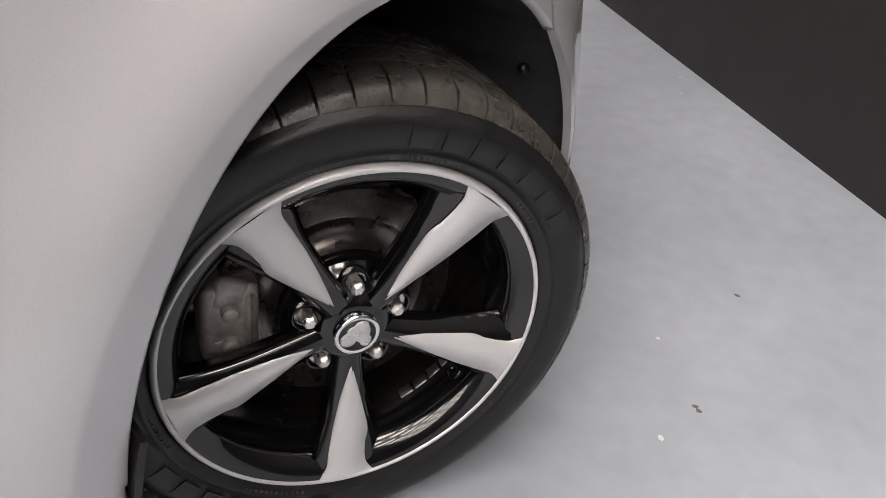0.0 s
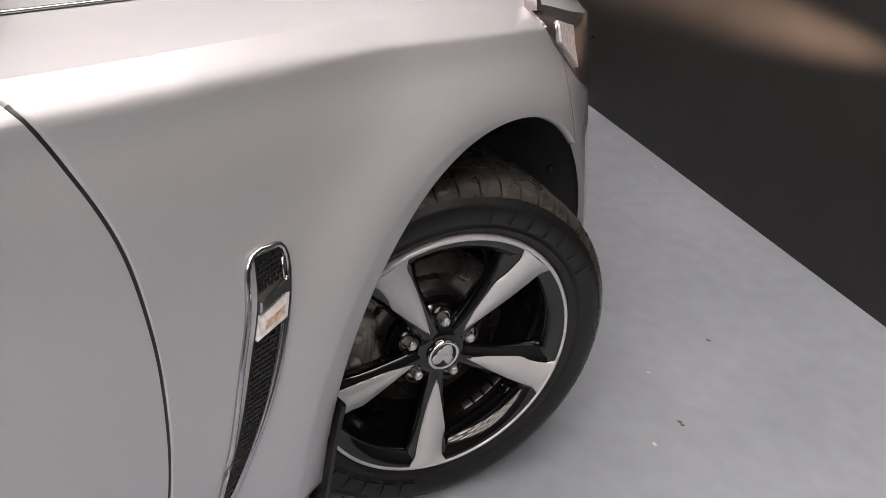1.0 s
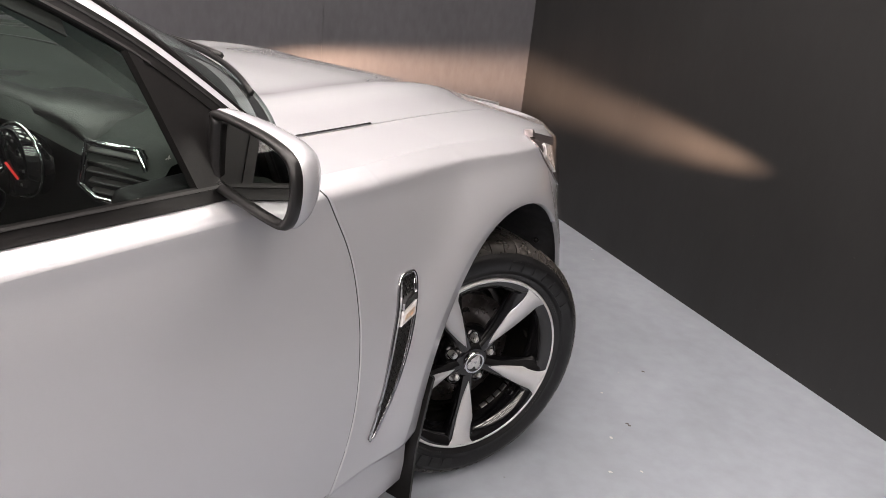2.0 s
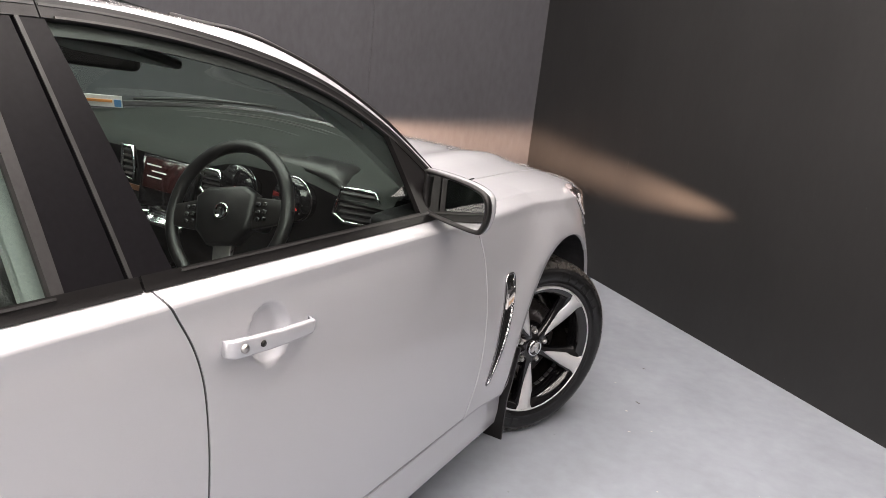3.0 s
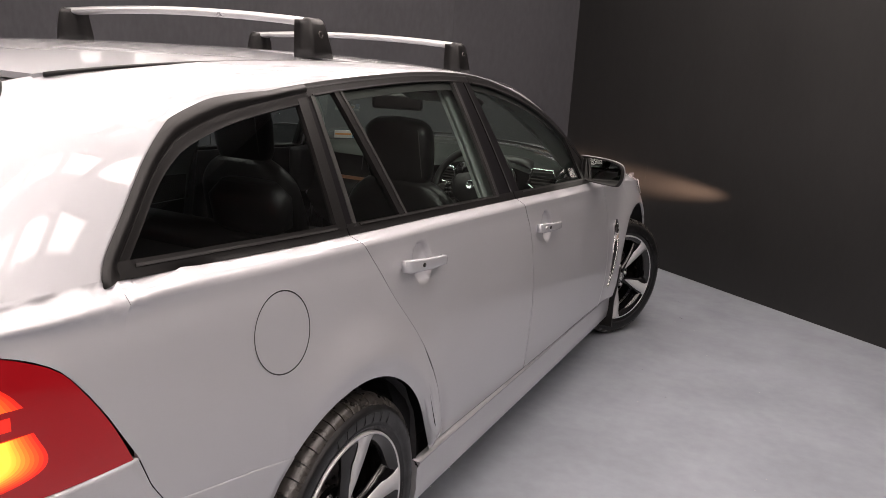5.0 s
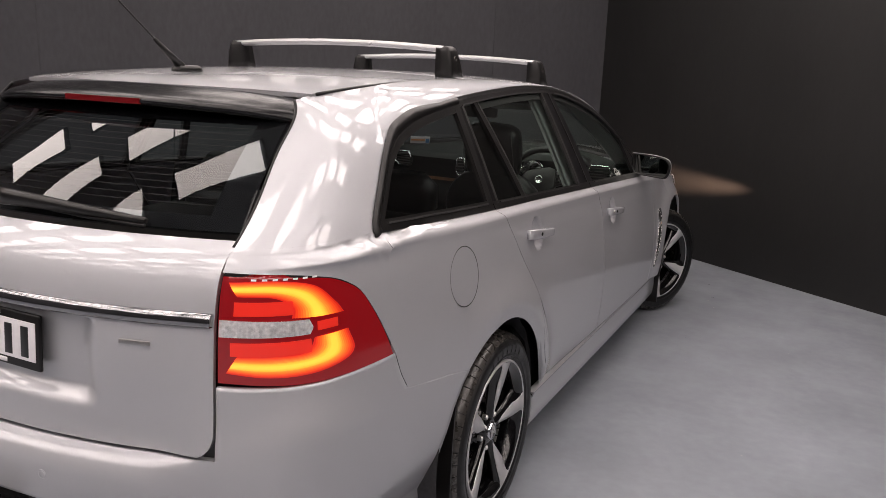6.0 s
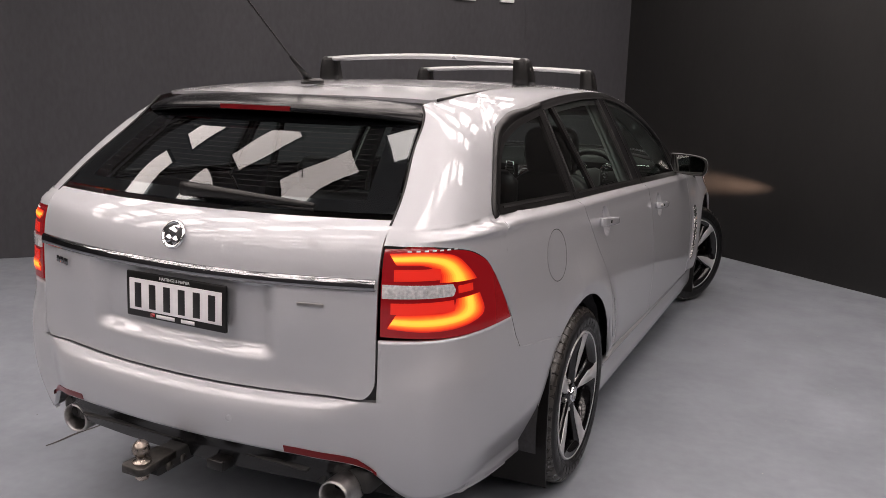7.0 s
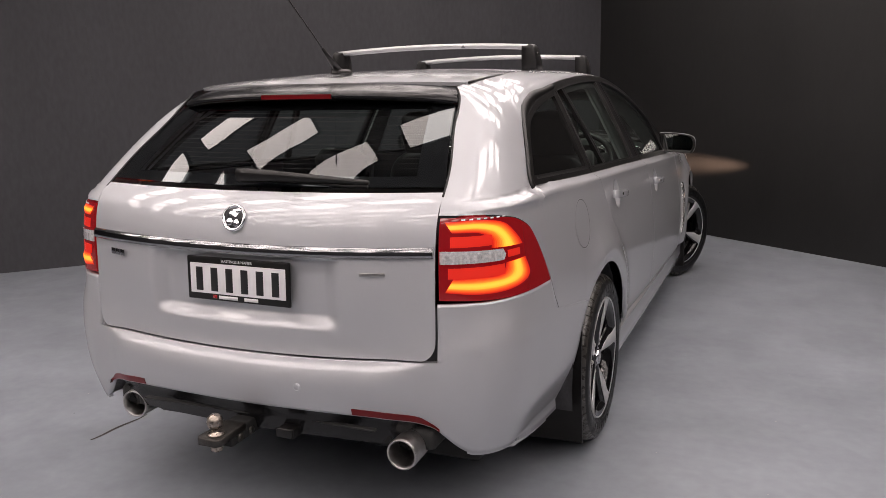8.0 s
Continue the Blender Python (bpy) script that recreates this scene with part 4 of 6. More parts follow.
part("trailer_socket", bm, SATIN_BLACK, tow_bar, "black trailer socket")


# ---- side windows and their trim ----
PIL_B0 = straight((1.0, 1.668), (1.44, 1.756))
PIL_B1 = straight((1.0, 1.872), (1.45, 1.876))
BAR_0 = straight((1.06, 2.535), (1.44, 2.648))
BAR_1 = straight((1.06, 2.575), (1.44, 2.688))
PIL_C0 = straight((1.07, 2.805), (1.42, 2.772))
PIL_C1 = straight((1.07, 2.885), (1.42, 2.838))
FRAME = .030
top_in = lambda u: ROOF_LINE(u) - FRAME


def both_panes(name, left, right, low, high, mat, parents, label="", n=24, lift=-.006):
    for sign, parent in zip((1, -1), parents):
        bm = bmesh.new()
        skin(bm, net(left, right, low, high, steps(0, 1, n), steps(0, 1, 12)), .004, lift, sign=sign)
        ob = part(name, bm, mat, parent, label)
        ob.visible_shadow = False


def both_trim(name, left, right, low, high, mat, parents, label="", n=24, lift=.001, rows=4, depth=.014):
    for sign, parent in zip((1, -1), parents):
        bm = bmesh.new()
        skin(bm, net(left, right, low, high, steps(0, 1, n), steps(0, 1, rows)), depth, lift, sign=sign)
        part(name, bm, mat, parent, label)


for sign, parent in zip((1, -1), front_door):
    bm = bmesh.new()
    pts = []
    for u in steps(.87, 1.76, 40):
        lo = window_low(u) if u < 1.67 else window_low(u) + (u - 1.668) * 4.6
        hi = max(lo + .003, top_in(u))
        pts.append([(*wrap(u, z), z) for z in steps(lo, hi, 10)])
    skin(bm, pts, .004, -.006, sign=sign)
    ob = part("window_glass", bm, CLEAR_PANE, parent, "clear front side window")
    ob.visible_shadow = False
both_panes("window_glass", BAR_0, PIL_B1, window_low, top_in, CLEAR_PANE, rear_door, "clear rear side window")
both_panes("fixed_window_glass", PIL_C0, BAR_1, window_low, top_in, CLEAR_PANE, rear_door, n=8)
def fan(a, b, n):
    """Steps that crowd towards b."""
    return [a + (b - a) * math.sin(k * math.pi / 2) for k in steps(0, 1, n)]


for sign, parent in zip((1, -1), quarter):
    bm = bmesh.new()
    pts = []
    for u in fan(2.835, 3.487, 40):
        lo = max(window_low(u), window_low(u) + (PIL_C1(1.07) - u) * 6)
        hi = max(lo + .002, ROOF_LINE(u + .012) - .018)
        pts.append([(*wrap(u, z), z) for z in steps(lo, hi, 10)])
    skin(bm, pts, .004, -.006, sign=sign)
    ob = part("cargo_window", bm, TINT_PANE, parent, "tinted cargo window")
    ob.visible_shadow = False
# lower weather strips
both_trim("weather_strip", const(1.740), const(.80), lambda u: belt(-u) - .004, lambda u: belt(-u) + .020, SATIN_BLACK, front_door, n=40, lift=.004)
both_trim("weather_strip", const(2.846), const(1.745), lambda u: belt(-u) - .004, lambda u: belt(-u) + .020, SATIN_BLACK, rear_door, n=40, lift=.004)
both_trim("weather_strip", const(3.500), const(2.851), lambda u: belt(-u) - .004, lambda u: belt(-u) + .024, SATIN_BLACK, quarter, n=40, lift=.004)
both_trim("strip_lip", const(3.445), const(2.89), lambda u: belt(-u) + .012, lambda u: belt(-u) + .017, WEAR_STRIP, quarter, n=30, lift=.007)
both_trim("strip_lip", const(2.79), const(1.89), lambda u: belt(-u) + .013, lambda u: belt(-u) + .017, WEAR_STRIP, rear_door, n=30, lift=.007)
both_trim("strip_lip", const(1.66), const(.84), lambda u: belt(-u) + .013, lambda u: belt(-u) + .017, WEAR_STRIP, front_door, n=30, lift=.007)
# black frames along the roof line
both_trim("upper_frame", const(1.757), const(.72), top_in, lambda u: ROOF_LINE(u) - .001, SATIN_BLACK, front_door, n=50, lift=.003)
both_trim("upper_frame", const(2.80), const(1.760), top_in, lambda u: ROOF_LINE(u) - .001, SATIN_BLACK, rear_door, n=40, lift=.003)
WINDOW_EDGE = [(u, ROOF_LINE(u) - .001) for u in steps(2.803, 3.28, 24)]
WINDOW_EDGE += [(WINDOW_BACK(z) - .002, z) for z in steps(1.336, 1.150, 24)] + [(3.504, 1.14), (3.506, 1.125), (3.502, 1.112), (3.49, 1.106)]


def rounded(line, passes=6):
    """The same line with its corners eased."""
    for _ in range(passes):
        line = line[:1] + [tuple((line[i - 1][j] + 2 * line[i][j] + line[i + 1][j]) / 4 for j in (0, 1)) for i in range(1, len(line) - 1)] + line[-1:]
    return line


def bead(rows, rise):
    """Bulges a band outwards along its middle."""
    n = len(rows[0]) - 1
    return [[(p[0] + rise * math.sin(math.pi * min(1, .12 + j / n)), p[1], p[2]) for j, p in enumerate(r)] for r in rows]


def ribbon(line, wide, out=0.0):
    """Inner and outer points of a band along a line on the body (u, z), turned inwards by its width."""
    rows = []
    for i, (u, z) in enumerate(line):
        k0 = -out * min(1, max(0, (u - 2.95) / .2))
        a, b = line[max(i - 2, 0)], line[min(i + 2, len(line) - 1)]
        du, dz = b[0] - a[0], b[1] - a[1]
        s = math.hypot(du, dz)
        rows.append([(*wrap(u + dz / s * wide * k, z - du / s * wide * k), z - du / s * wide * k) for k in steps(k0, 1, 8)])
    return rows


for sign, parent in zip((1, -1), quarter):
    bm = bmesh.new()
    skin(bm, bead(ribbon(rounded(WINDOW_EDGE, 3), .022, .70), .008), .014, .003, sign=sign)
    part("cargo_window_frame", bm, SATIN_BLACK, parent)
    bm = bmesh.new()
    skin(bm, [row[4:] for row in bead(ribbon(rounded(WINDOW_EDGE), .042), .002)], .012, .002, sign=sign)
    part("frame_inner_edge", bm, SATIN_BLACK, parent)
both_trim("inner_frame_edge", const(2.62), const(1.885), lambda u: ROOF_LINE(u) - FRAME - .022, lambda u: ROOF_LINE(u) - FRAME + .002, WEAR_STRIP, rear_door, n=30, lift=-.010, depth=.004)
both_trim("inner_frame_edge", const(1.74), const(1.0), lambda u: ROOF_LINE(u) - FRAME - .020, lambda u: ROOF_LINE(u) - FRAME + .002, WEAR_STRIP, front_door, n=30, lift=-.010, depth=.004)
for doors, u0, u1 in ((front_door, .80, 1.755), (rear_door, 1.762, 2.80)):
    both_trim("frame_groove", const(u1), const(u0), lambda u: ROOF_LINE(u) - .013, lambda u: ROOF_LINE(u) - .009, INK, doors, n=40, lift=.0042, depth=.004, rows=1)
    both_trim("frame_bead", const(u1 - .02), const(u0 + .1), lambda u: ROOF_LINE(u) - FRAME - .001, lambda u: ROOF_LINE(u) - FRAME + .003, WEAR_STRIP, doors, n=40, lift=.006, depth=.006, rows=1)
# pillars
both_trim("pillar_cover", lambda z: (PIL_B0(z) + PIL_B1(z)) / 2 - .012, PIL_B0, window_low, top_in, PILLAR_FILM, front_door, n=6, rows=14, lift=.001)
both_trim("pillar_cover", PIL_B1, lambda z: (PIL_B0(z) + PIL_B1(z)) / 2 - .006, window_low, top_in, PILLAR_FILM, rear_door, n=6, rows=14, lift=.001)
both_trim("pillar_edge", lambda z: PIL_B1(z) + .022, lambda z: PIL_B1(z) + .001, window_low, top_in, WEAR_STRIP, rear_door, n=3, rows=14, lift=.003)
both_trim("pillar_edge", lambda z: (PIL_B0(z) + PIL_B1(z)) / 2 - .0125, lambda z: (PIL_B0(z) + PIL_B1(z)) / 2 - .020, window_low, top_in, WEAR_STRIP, front_door, n=2, rows=14, lift=.003)
both_trim("division_bar", BAR_1, BAR_0, window_low, top_in, SATIN_BLACK, rear_door, n=3, rows=14, lift=.003)
both_trim("division_edge", lambda z: BAR_0(z) + .012, BAR_0, window_low, top_in, WEAR_STRIP, rear_door, n=2, rows=14, lift=.005)
both_trim("pillar_cover", lambda z: PIL_C0(z) + .040, PIL_C0, window_low, top_in, PILLAR_FILM, rear_door, n=5, rows=14, lift=.0015)
both_trim("pillar_edge", lambda z: PIL_C0(z) + .014, lambda z: PIL_C0(z) - .002, window_low, top_in, WEAR_STRIP, rear_door, n=2, rows=14, lift=.004)
both_trim("cargo_front_frame", lambda z: PIL_C1(z) + .004, lambda z: PIL_C1(z) - .036, window_low, top_in, SATIN_BLACK, quarter, n=4, rows=14, lift=.003)
# mirror sail panel with the small fixed bar ahead of the front window
both_trim("mirror_sail", lambda z: lerp_table([(.96, .872), (1.20, .920)], z), lambda z: lerp_table([(.95, .665), (1.0, .705), (1.1, .805), (1.2, .92)], z), window_low, lambda u: max(window_low(u) + .004, min(ROOF_LINE(u) - .008, 1.195)), SATIN_BLACK, front_door, n=12, rows=14, lift=.001)
both_trim("sail_bar", lambda z: lerp_table([(.97, .888), (1.18, .931)], z), lambda z: lerp_table([(.97, .872), (1.18, .915)], z), window_low, const(1.18), SATIN_BLACK, front_door, n=2, rows=10, lift=.005)


# ---- door handles ----
def door_handle(u0, u1, zc, slope, parent, sign):
    bm = bmesh.new()
    rings = []
    n = 18
    for i, k in enumerate(steps(0, 1, n)):
        u = u0 + (u1 - u0) * k
        z = zc + slope * (k - .5)
        x, y = wrap(u, z)
        thick = .0075
        tall = (.0185 - .0050 * k) * min(1, .62 + 3.2 * (1 - k)) * min(1, .86 + 2 * k)
        out = .024 + .007 * math.sin(k * math.pi)
        if k < .02:
            out = .016
        if k > .90:
            out -= .020 * ((k - .90) / .10) ** 2
        ring = []
        for t in steps(0, 2 * math.pi, 16)[:-1]:
            c, s = math.cos(t), math.sin(t)
            ring.append((sign * (x + out + thick * math.copysign(abs(c) ** .45, c)), y, z + tall * math.copysign(abs(s) ** .40, s)))
        rings.append(ring)
    vs = [[bm.verts.new(p) for p in r] for r in rings]
    for a, b in zip(vs, vs[1:]):
        for j in range(len(a)):
            bm.faces.new((a[j], b[j], b[(j + 1) % len(a)], a[(j + 1) % len(a)]))
    bm.faces.new(vs[0])
    bm.faces.new(vs[-1][::-1])
    bmesh.ops.recalc_face_normals(bm, faces=bm.faces)
    handle = part("door_handle", bm, SILVER, parent)
    for k, r, mat, name in ((.70, .0065, SATIN_BLACK, "handle_button"), (.88, .0085, STEEL, "key_cover")):
        if name == "key_cover" and parent not in front_door:
            continue
        u = u1 + (u0 - u1) * k
        z = zc + slope * (1 - k - .5)
        x, y = wrap(u, z)
        bm = bmesh.new()
        lathe(bm, [(0, .006), (r * .8, .006), (r, .004), (r, -.006)], 16, 0)
        ob = part(name, bm, mat, parent)
        ob.matrix_basis = pose(sign * (x + .0345), y, z + .001, 0, 0, 0 if sign > 0 else 180)


for sign, fd, rd in zip((1, -1), front_door, rear_door):
    door_handle(1.625, 1.380, .884, -.022, fd, sign)
    door_handle(2.668, 2.418, .953, -.026, rd, sign)
# fuel flap: a round seam and its lid
def flap_ring(r, out):
    return [(wrap(3.155 + r * math.cos(t), .925 + r * math.sin(t))[0] + out, -(3.155 + r * math.cos(t)), .925 + r * math.sin(t)) for t in steps(0, 2 * math.pi, 64)]


bm = bmesh.new()
grid(bm, [flap_ring(r, .0008) for r in (.0, .02, .04, .06, .075, .0857)])
bmesh.ops.remove_doubles(bm, verts=bm.verts, dist=1e-6)
bmesh.ops.recalc_face_normals(bm, faces=bm.faces)
part("fuel_flap", bm, SILVER, quarter[0])
bm = bmesh.new()
grid(bm, [flap_ring(.0888, .0012), flap_ring(.0896, .0020), flap_ring(.0904, .0012)])
bmesh.ops.recalc_face_normals(bm, faces=bm.faces)
part("flap_rim", bm, MACHINED, quarter[0])
bm = bmesh.new()
grid(bm, [flap_ring(.0857, .0009), flap_ring(.0890, .0009)])
part("flap_seam", bm, INK, quarter[0])


# ---- wing vents ----
def wing_vent(sign, parent):
    outer_l = table((.415, .552), (.50, .522), (.60, .494), (.68, .469), (.735, .463))
    outer_r = table((.415, .540), (.50, .489), (.60, .440), (.68, .412), (.735, .402))
    bm = bmesh.new()
    n = 26
    zs_v = steps(.420, .732, n)
    left = [(outer_l(z), z) for z in zs_v]
    right = [(outer_r(z), z) for z in zs_v]
    top = [(outer_l(.735) + (outer_r(.735) - outer_l(.735)) * k, .7385 - .002 * abs(k - .5)) for k in steps(.06, .94, 8)]
    loop = rounded(left[:-1] + top + right[-2::-1], 3) + [(.548, .414)]
    path = []
    for u, z in loop + loop[:1]:
        x, y = wrap(u, z)
        path.append((sign * (x + .003), y, z))
    tube(bm, path, .0036, 8, caps=False)
    vent = part("wing_vent", bm, SMOKED_CHROME, parent, "chrome-edged wing vent with black mesh")

    def at(z, k, out=0.0):
        u = outer_l(z) + (outer_r(z) - outer_l(z)) * k
        return (sign * (wrap(u, z)[0] + out), -u, z)
    bm = bmesh.new()
    grid(bm, [[at(z, k, o) for k, o in ((.02, .0025), (.08, .0028), (.16, .0020), (.24, .0012))] for z in zs_v], sign < 0)
    part("vent_plate", bm, SILVER, vent)
    bm = bmesh.new()
    grid(bm, [[at(z, k, .0014) for k in (.23, .55, .88)] for z in zs_v], sign < 0)
    part("vent_backing", bm, INK, vent)
    bm = bmesh.new()
    tube(bm, [at(z, .89 if z < .70 else .86, .003) for z in zs_v[1:-1]], .0026, 8)
    part("vent_inner_frame", bm, SMOKED_CHROME, vent)
    bm = bmesh.new()
    for i, z in enumerate(steps(.43, .724, 48)):
        if .634 < z < .690:
            continue
        wide = (outer_l(z) - outer_r(z)) * .62
        tube(bm, [at(z + .010 * (k - .5), k, .0030) for k in steps(.25, .87, 4)], .0009, 4)
        m = max(2, round(wide / .010))
        for j in range(m):
            k = .25 + .62 * (j + (.25 if i % 2 else .75)) / m
            box(bm, at(z + .0031 + .010 * (k - .5), k, .0028), (.0026, .0013, .0058), 0)
    tagged(part("vent_mesh", bm, SATIN_BLACK, vent, smooth=False), kind="stuff")

    def slant(name, k0, k1, z0, z1, rise, out, mat, depth=.010, label=""):
        bm = bmesh.new()
        skin(bm, [[tuple(Vector(at(z0 + (z1 - z0) * j / 3 + rise * (k - k0), k))) for j in range(4)] for k in steps(k0, k1, 6)], depth, out, centre=(sign * .5, -.45, .66))
        return part(name, bm, mat, vent, label)
    slant("side_marker", .27, .97, .636, .664, .020, .0065, CLEAR_LENS, .006, "clear side marker lamp with an orange bulb")
    slant("marker_core", .42, .88, .645, .656, .022, .0072, MARKER_CORE, .001)
    slant("marker_bulb", .70, .80, .651, .656, .022, .0076, BULB_AMBER, .001)
    slant("vent_bridge", .27, .95, .668, .680, .024, .0085, CHROME, .008)


for sign, w in zip((1, -1), wing):
    wing_vent(sign, car)

# ---- headlamps ----
for sign in (1, -1):
    bm = bmesh.new()
    lower = table((-.76, .655), (-.6, .675), (-.42, .72), (-.30, .80), (-.22, .875))
    upper = table((-.76, .775), (-.6, .812), (-.42, .848), (-.30, .878), (-.22, .892))
    skin(bm, net(const(-.235), const(-.76), lower, upper, steps(0, 1, 20), steps(0, 1, 8)), .02, .004, sign=sign)
    lamp = part("headlamp", bm, HEADLAMP_SMOKE, car, "smoky clear headlamp with bright reflectors")
    bm = bmesh.new()
    skin(bm, net(const(-.285), const(-.365), lambda u: lower(u) + .016, lambda u: upper(u) - .022, steps(0, 1, 6), steps(0, 1, 6)), .004, .008, sign=sign)
    part("headlamp_reflector", bm, CLEAR_LENS, lamp)
    # the lit projector: a bulb behind a small shutter that cuts the beam off at the top
    lx, ly, lz = sign * .572, .838, .690
    data = bpy.data.lights.new("headlamp_beam", "SPOT")
    data.energy, data.color, data.spot_size, data.spot_blend, data.shadow_soft_size = HEADLAMP_WATTS, (1.0, .66, .44), radians(112), 1.0, .0016
    beam = new("headlamp_beam", data)
    beam.matrix_world = look((lx, ly, lz), (lx - .04, ly + 1, lz - .04)) @ Matrix.Diagonal((1.0, .125, 1, 1))
    bm = bmesh.new()
    slab(bm, [(-.030, .010), (.030, .010), (.030, .024), (-.030, .024)], lambda a, b, c: (lx + a, ly + b, lz + .0008 + .012 * b - .034 * a + c), .006)
    part("beam_shutter", bm, GLOSS_BLACK, lamp, smooth=False)


# ---- mirrors ----
def door_mirror(sign, parent):
    """A black-framed mirror whose painted cap shows at its outer edge."""
    corners = [(.792, 1.096), (.905, 1.094), (.975, 1.082), (1.000, 1.060), (1.004, 1.020), (.992, .985), (.965, .974), (.86, .978), (.800, .984), (.788, 1.0), (.784, 1.05), (.785, 1.085)]
    cx, cz = .895, 1.034
    loop = []
    n = len(corners)
    for i in range(n):
        p0, p1, p2, p3 = (Vector(corners[(i + j) % n]) for j in (-1, 0, 1, 2))
        for t in (0, .2, .4, .6, .8):
            loop.append(.5 * (2 * p1 + (p2 - p0) * t + (2 * p0 - 5 * p1 + 4 * p2 - p3) * t * t + (3 * p1 - p0 - 3 * p2 + p3) * t ** 3))

    def ring(scale, ahead, tilt=.06):
        return [(sign * (cx + (x - cx) * scale), -.872 - .235 * (x - cx) * scale + tilt * (z - cz) * scale + ahead, cz + (z - cz) * scale) for x, z in loop]

    def shell(name, rings, mat, caps=False, label=""):
        bm = bmesh.new()
        vs = [[bm.verts.new(p) for p in r] for r in rings]
        for a, b in zip(vs, vs[1:]):
            for j in range(len(a)):
                bm.faces.new((a[j], a[(j + 1) % len(a)], b[(j + 1) % len(a)], b[j]))
        bm.faces.new(vs[-1])
        if caps:
            bm.faces.new(vs[0][::-1])
        bmesh.ops.recalc_face_normals(bm, faces=bm.faces)
        ob = part(name, bm, mat, mirror or parent, label, smooth=mat is not MIRROR)
        return ob
    mirror = None
    mirror = shell("door_mirror", [ring(.985, .014), ring(1.0, .020), ring(.985, .032), ring(.93, .048), ring(.82, .066), ring(.62, .080), ring(.32, .088)], SILVER, False, "silver door mirror with a black surround")
    shell("mirror_bezel", [ring(.82, .022), ring(.855, .0), ring(.955, -.003), ring(.985, .004), ring(.985, .016), ring(.97, .02)], SATIN_BLACK)
    shell("mirror_glass", [ring(.85, .013, .08), ring(.848, .010, .08)], MIRROR, True)
    bm = bmesh.new()
    tube(bm, [(sign * .78, -.815, .995), (sign * .82, -.818, .993), (sign * .87, -.820, 1.0)], [.012, .011, .014], 10, squash=.8)
    part("mirror_arm", bm, SATIN_BLACK, mirror)


for sign, d in zip((1, -1), front_door):
    door_mirror(sign, car)

# ---- roof bars and aerial ----
for y in (-1.60, -2.545):
    bm = bmesh.new()
    rows = []
    for k in steps(-1, 1, 30):
        x = .47 * k
        z = ROOF_MID(y) + .098 - .016 * k * k
        ring = []
        for t in steps(0, 2 * math.pi, 20)[:-1]:
            ring.append((x, y + .030 * math.cos(t), z + .012 * math.copysign(abs(math.sin(t)) ** .8, math.sin(t))))
        rows.append(ring)
    vs = [[bm.verts.new(p) for p in r] for r in rows]
    for a, b in zip(vs, vs[1:]):
        for j in range(len(a)):
            bm.faces.new((a[j], b[j], b[(j + 1) % len(a)], a[(j + 1) % len(a)]))
    bm.faces.new(vs[0])
    bm.faces.new(vs[-1][::-1])
    bar = part("roof_bar", bm, BAR_ALLOY, car, "satin alloy roof bar on black feet")
    for sign in (1, -1):
        bm = bmesh.new()
        base, top = ROOF_MID(y) - .014, ROOF_MID(y) + .094
        # a tapered block with eased corners, its outer face leaning in towards the top
        levels = [(0, .512, .050), (.25, .509, .047), (.55, .504, .043), (.82, .497, .039), (.94, .491, .036), (1.0, .482, .031)]
        rows = []
        for k, x1, hw in levels:
            x0 = .440 + .012 * (k == 1.0)
            z = base + (top - base) * k
            r = .010
            loop = [(x0, -hw + .004), (x1 - r, -hw), (x1 - r * .3, -hw + r * .3), (x1, -hw + r), (x1, hw - r), (x1 - r * .3, hw - r * .3), (x1 - r, hw), (x0, hw - .004)]
            rows.append([bm.verts.new((sign * px, y + .014 * (1 - k) + py, z - (.016 if px < .46 and k == 1.0 else 0))) for px, py in loop])
        for lower, upper in zip(rows, rows[1:]):
            for j in range(len(lower)):
                bm.faces.new((lower[j], lower[(j + 1) % 8], upper[(j + 1) % 8], upper[j]))
        bm.faces.new(rows[0])
        bm.faces.new(rows[-1])
        bmesh.ops.recalc_face_normals(bm, faces=bm.faces)
        foot = part("bar_foot", bm, SATIN_BLACK, bar)
        bm = bmesh.new()
        lathe(bm, [(0, .001), (.006, .001), (.007, .003), (.010, .003), (.011, .001), (.011, -.01)], 20, 0)
        lock = part("bar_lock", bm, DARK_STEEL, bar)
        lock.matrix_basis = pose(sign * .5015, y + .006, ROOF_MID(y) + .050, 0, -8 if sign > 0 else 188, 0)
bm = bmesh.new()
box(bm, (-.01, -3.335, 1.480), (.040, .110, .020), .009, 3, taper=.8)
aerial = part("aerial", bm, SATIN_BLACK, car, "black roof aerial with a thin whip")
bm = bmesh.new()
tube(bm, [(-.01, -3.36, 1.485), (-.011, -3.41, 1.523), (-.012, -3.46, 1.562)], [.014, .009, .005], 10)
part("aerial_base", bm, SATIN_BLACK, aerial)
bm = bmesh.new()
tube(bm, [(-.012 - .006 * k, -3.46 - .37 * k, 1.562 + .29 * k) for k in steps(0, 1, 20)], .0024, 6)
for k in steps(.02, .98, 56):
    bmesh.ops.create_uvsphere(bm, u_segments=6, v_segments=4, radius=.0034, matrix=Matrix.Translation((-.012 - .006 * k, -3.46 - .37 * k, 1.562 + .29 * k)))
part("aerial_whip", bm, SATIN_BLACK, aerial)

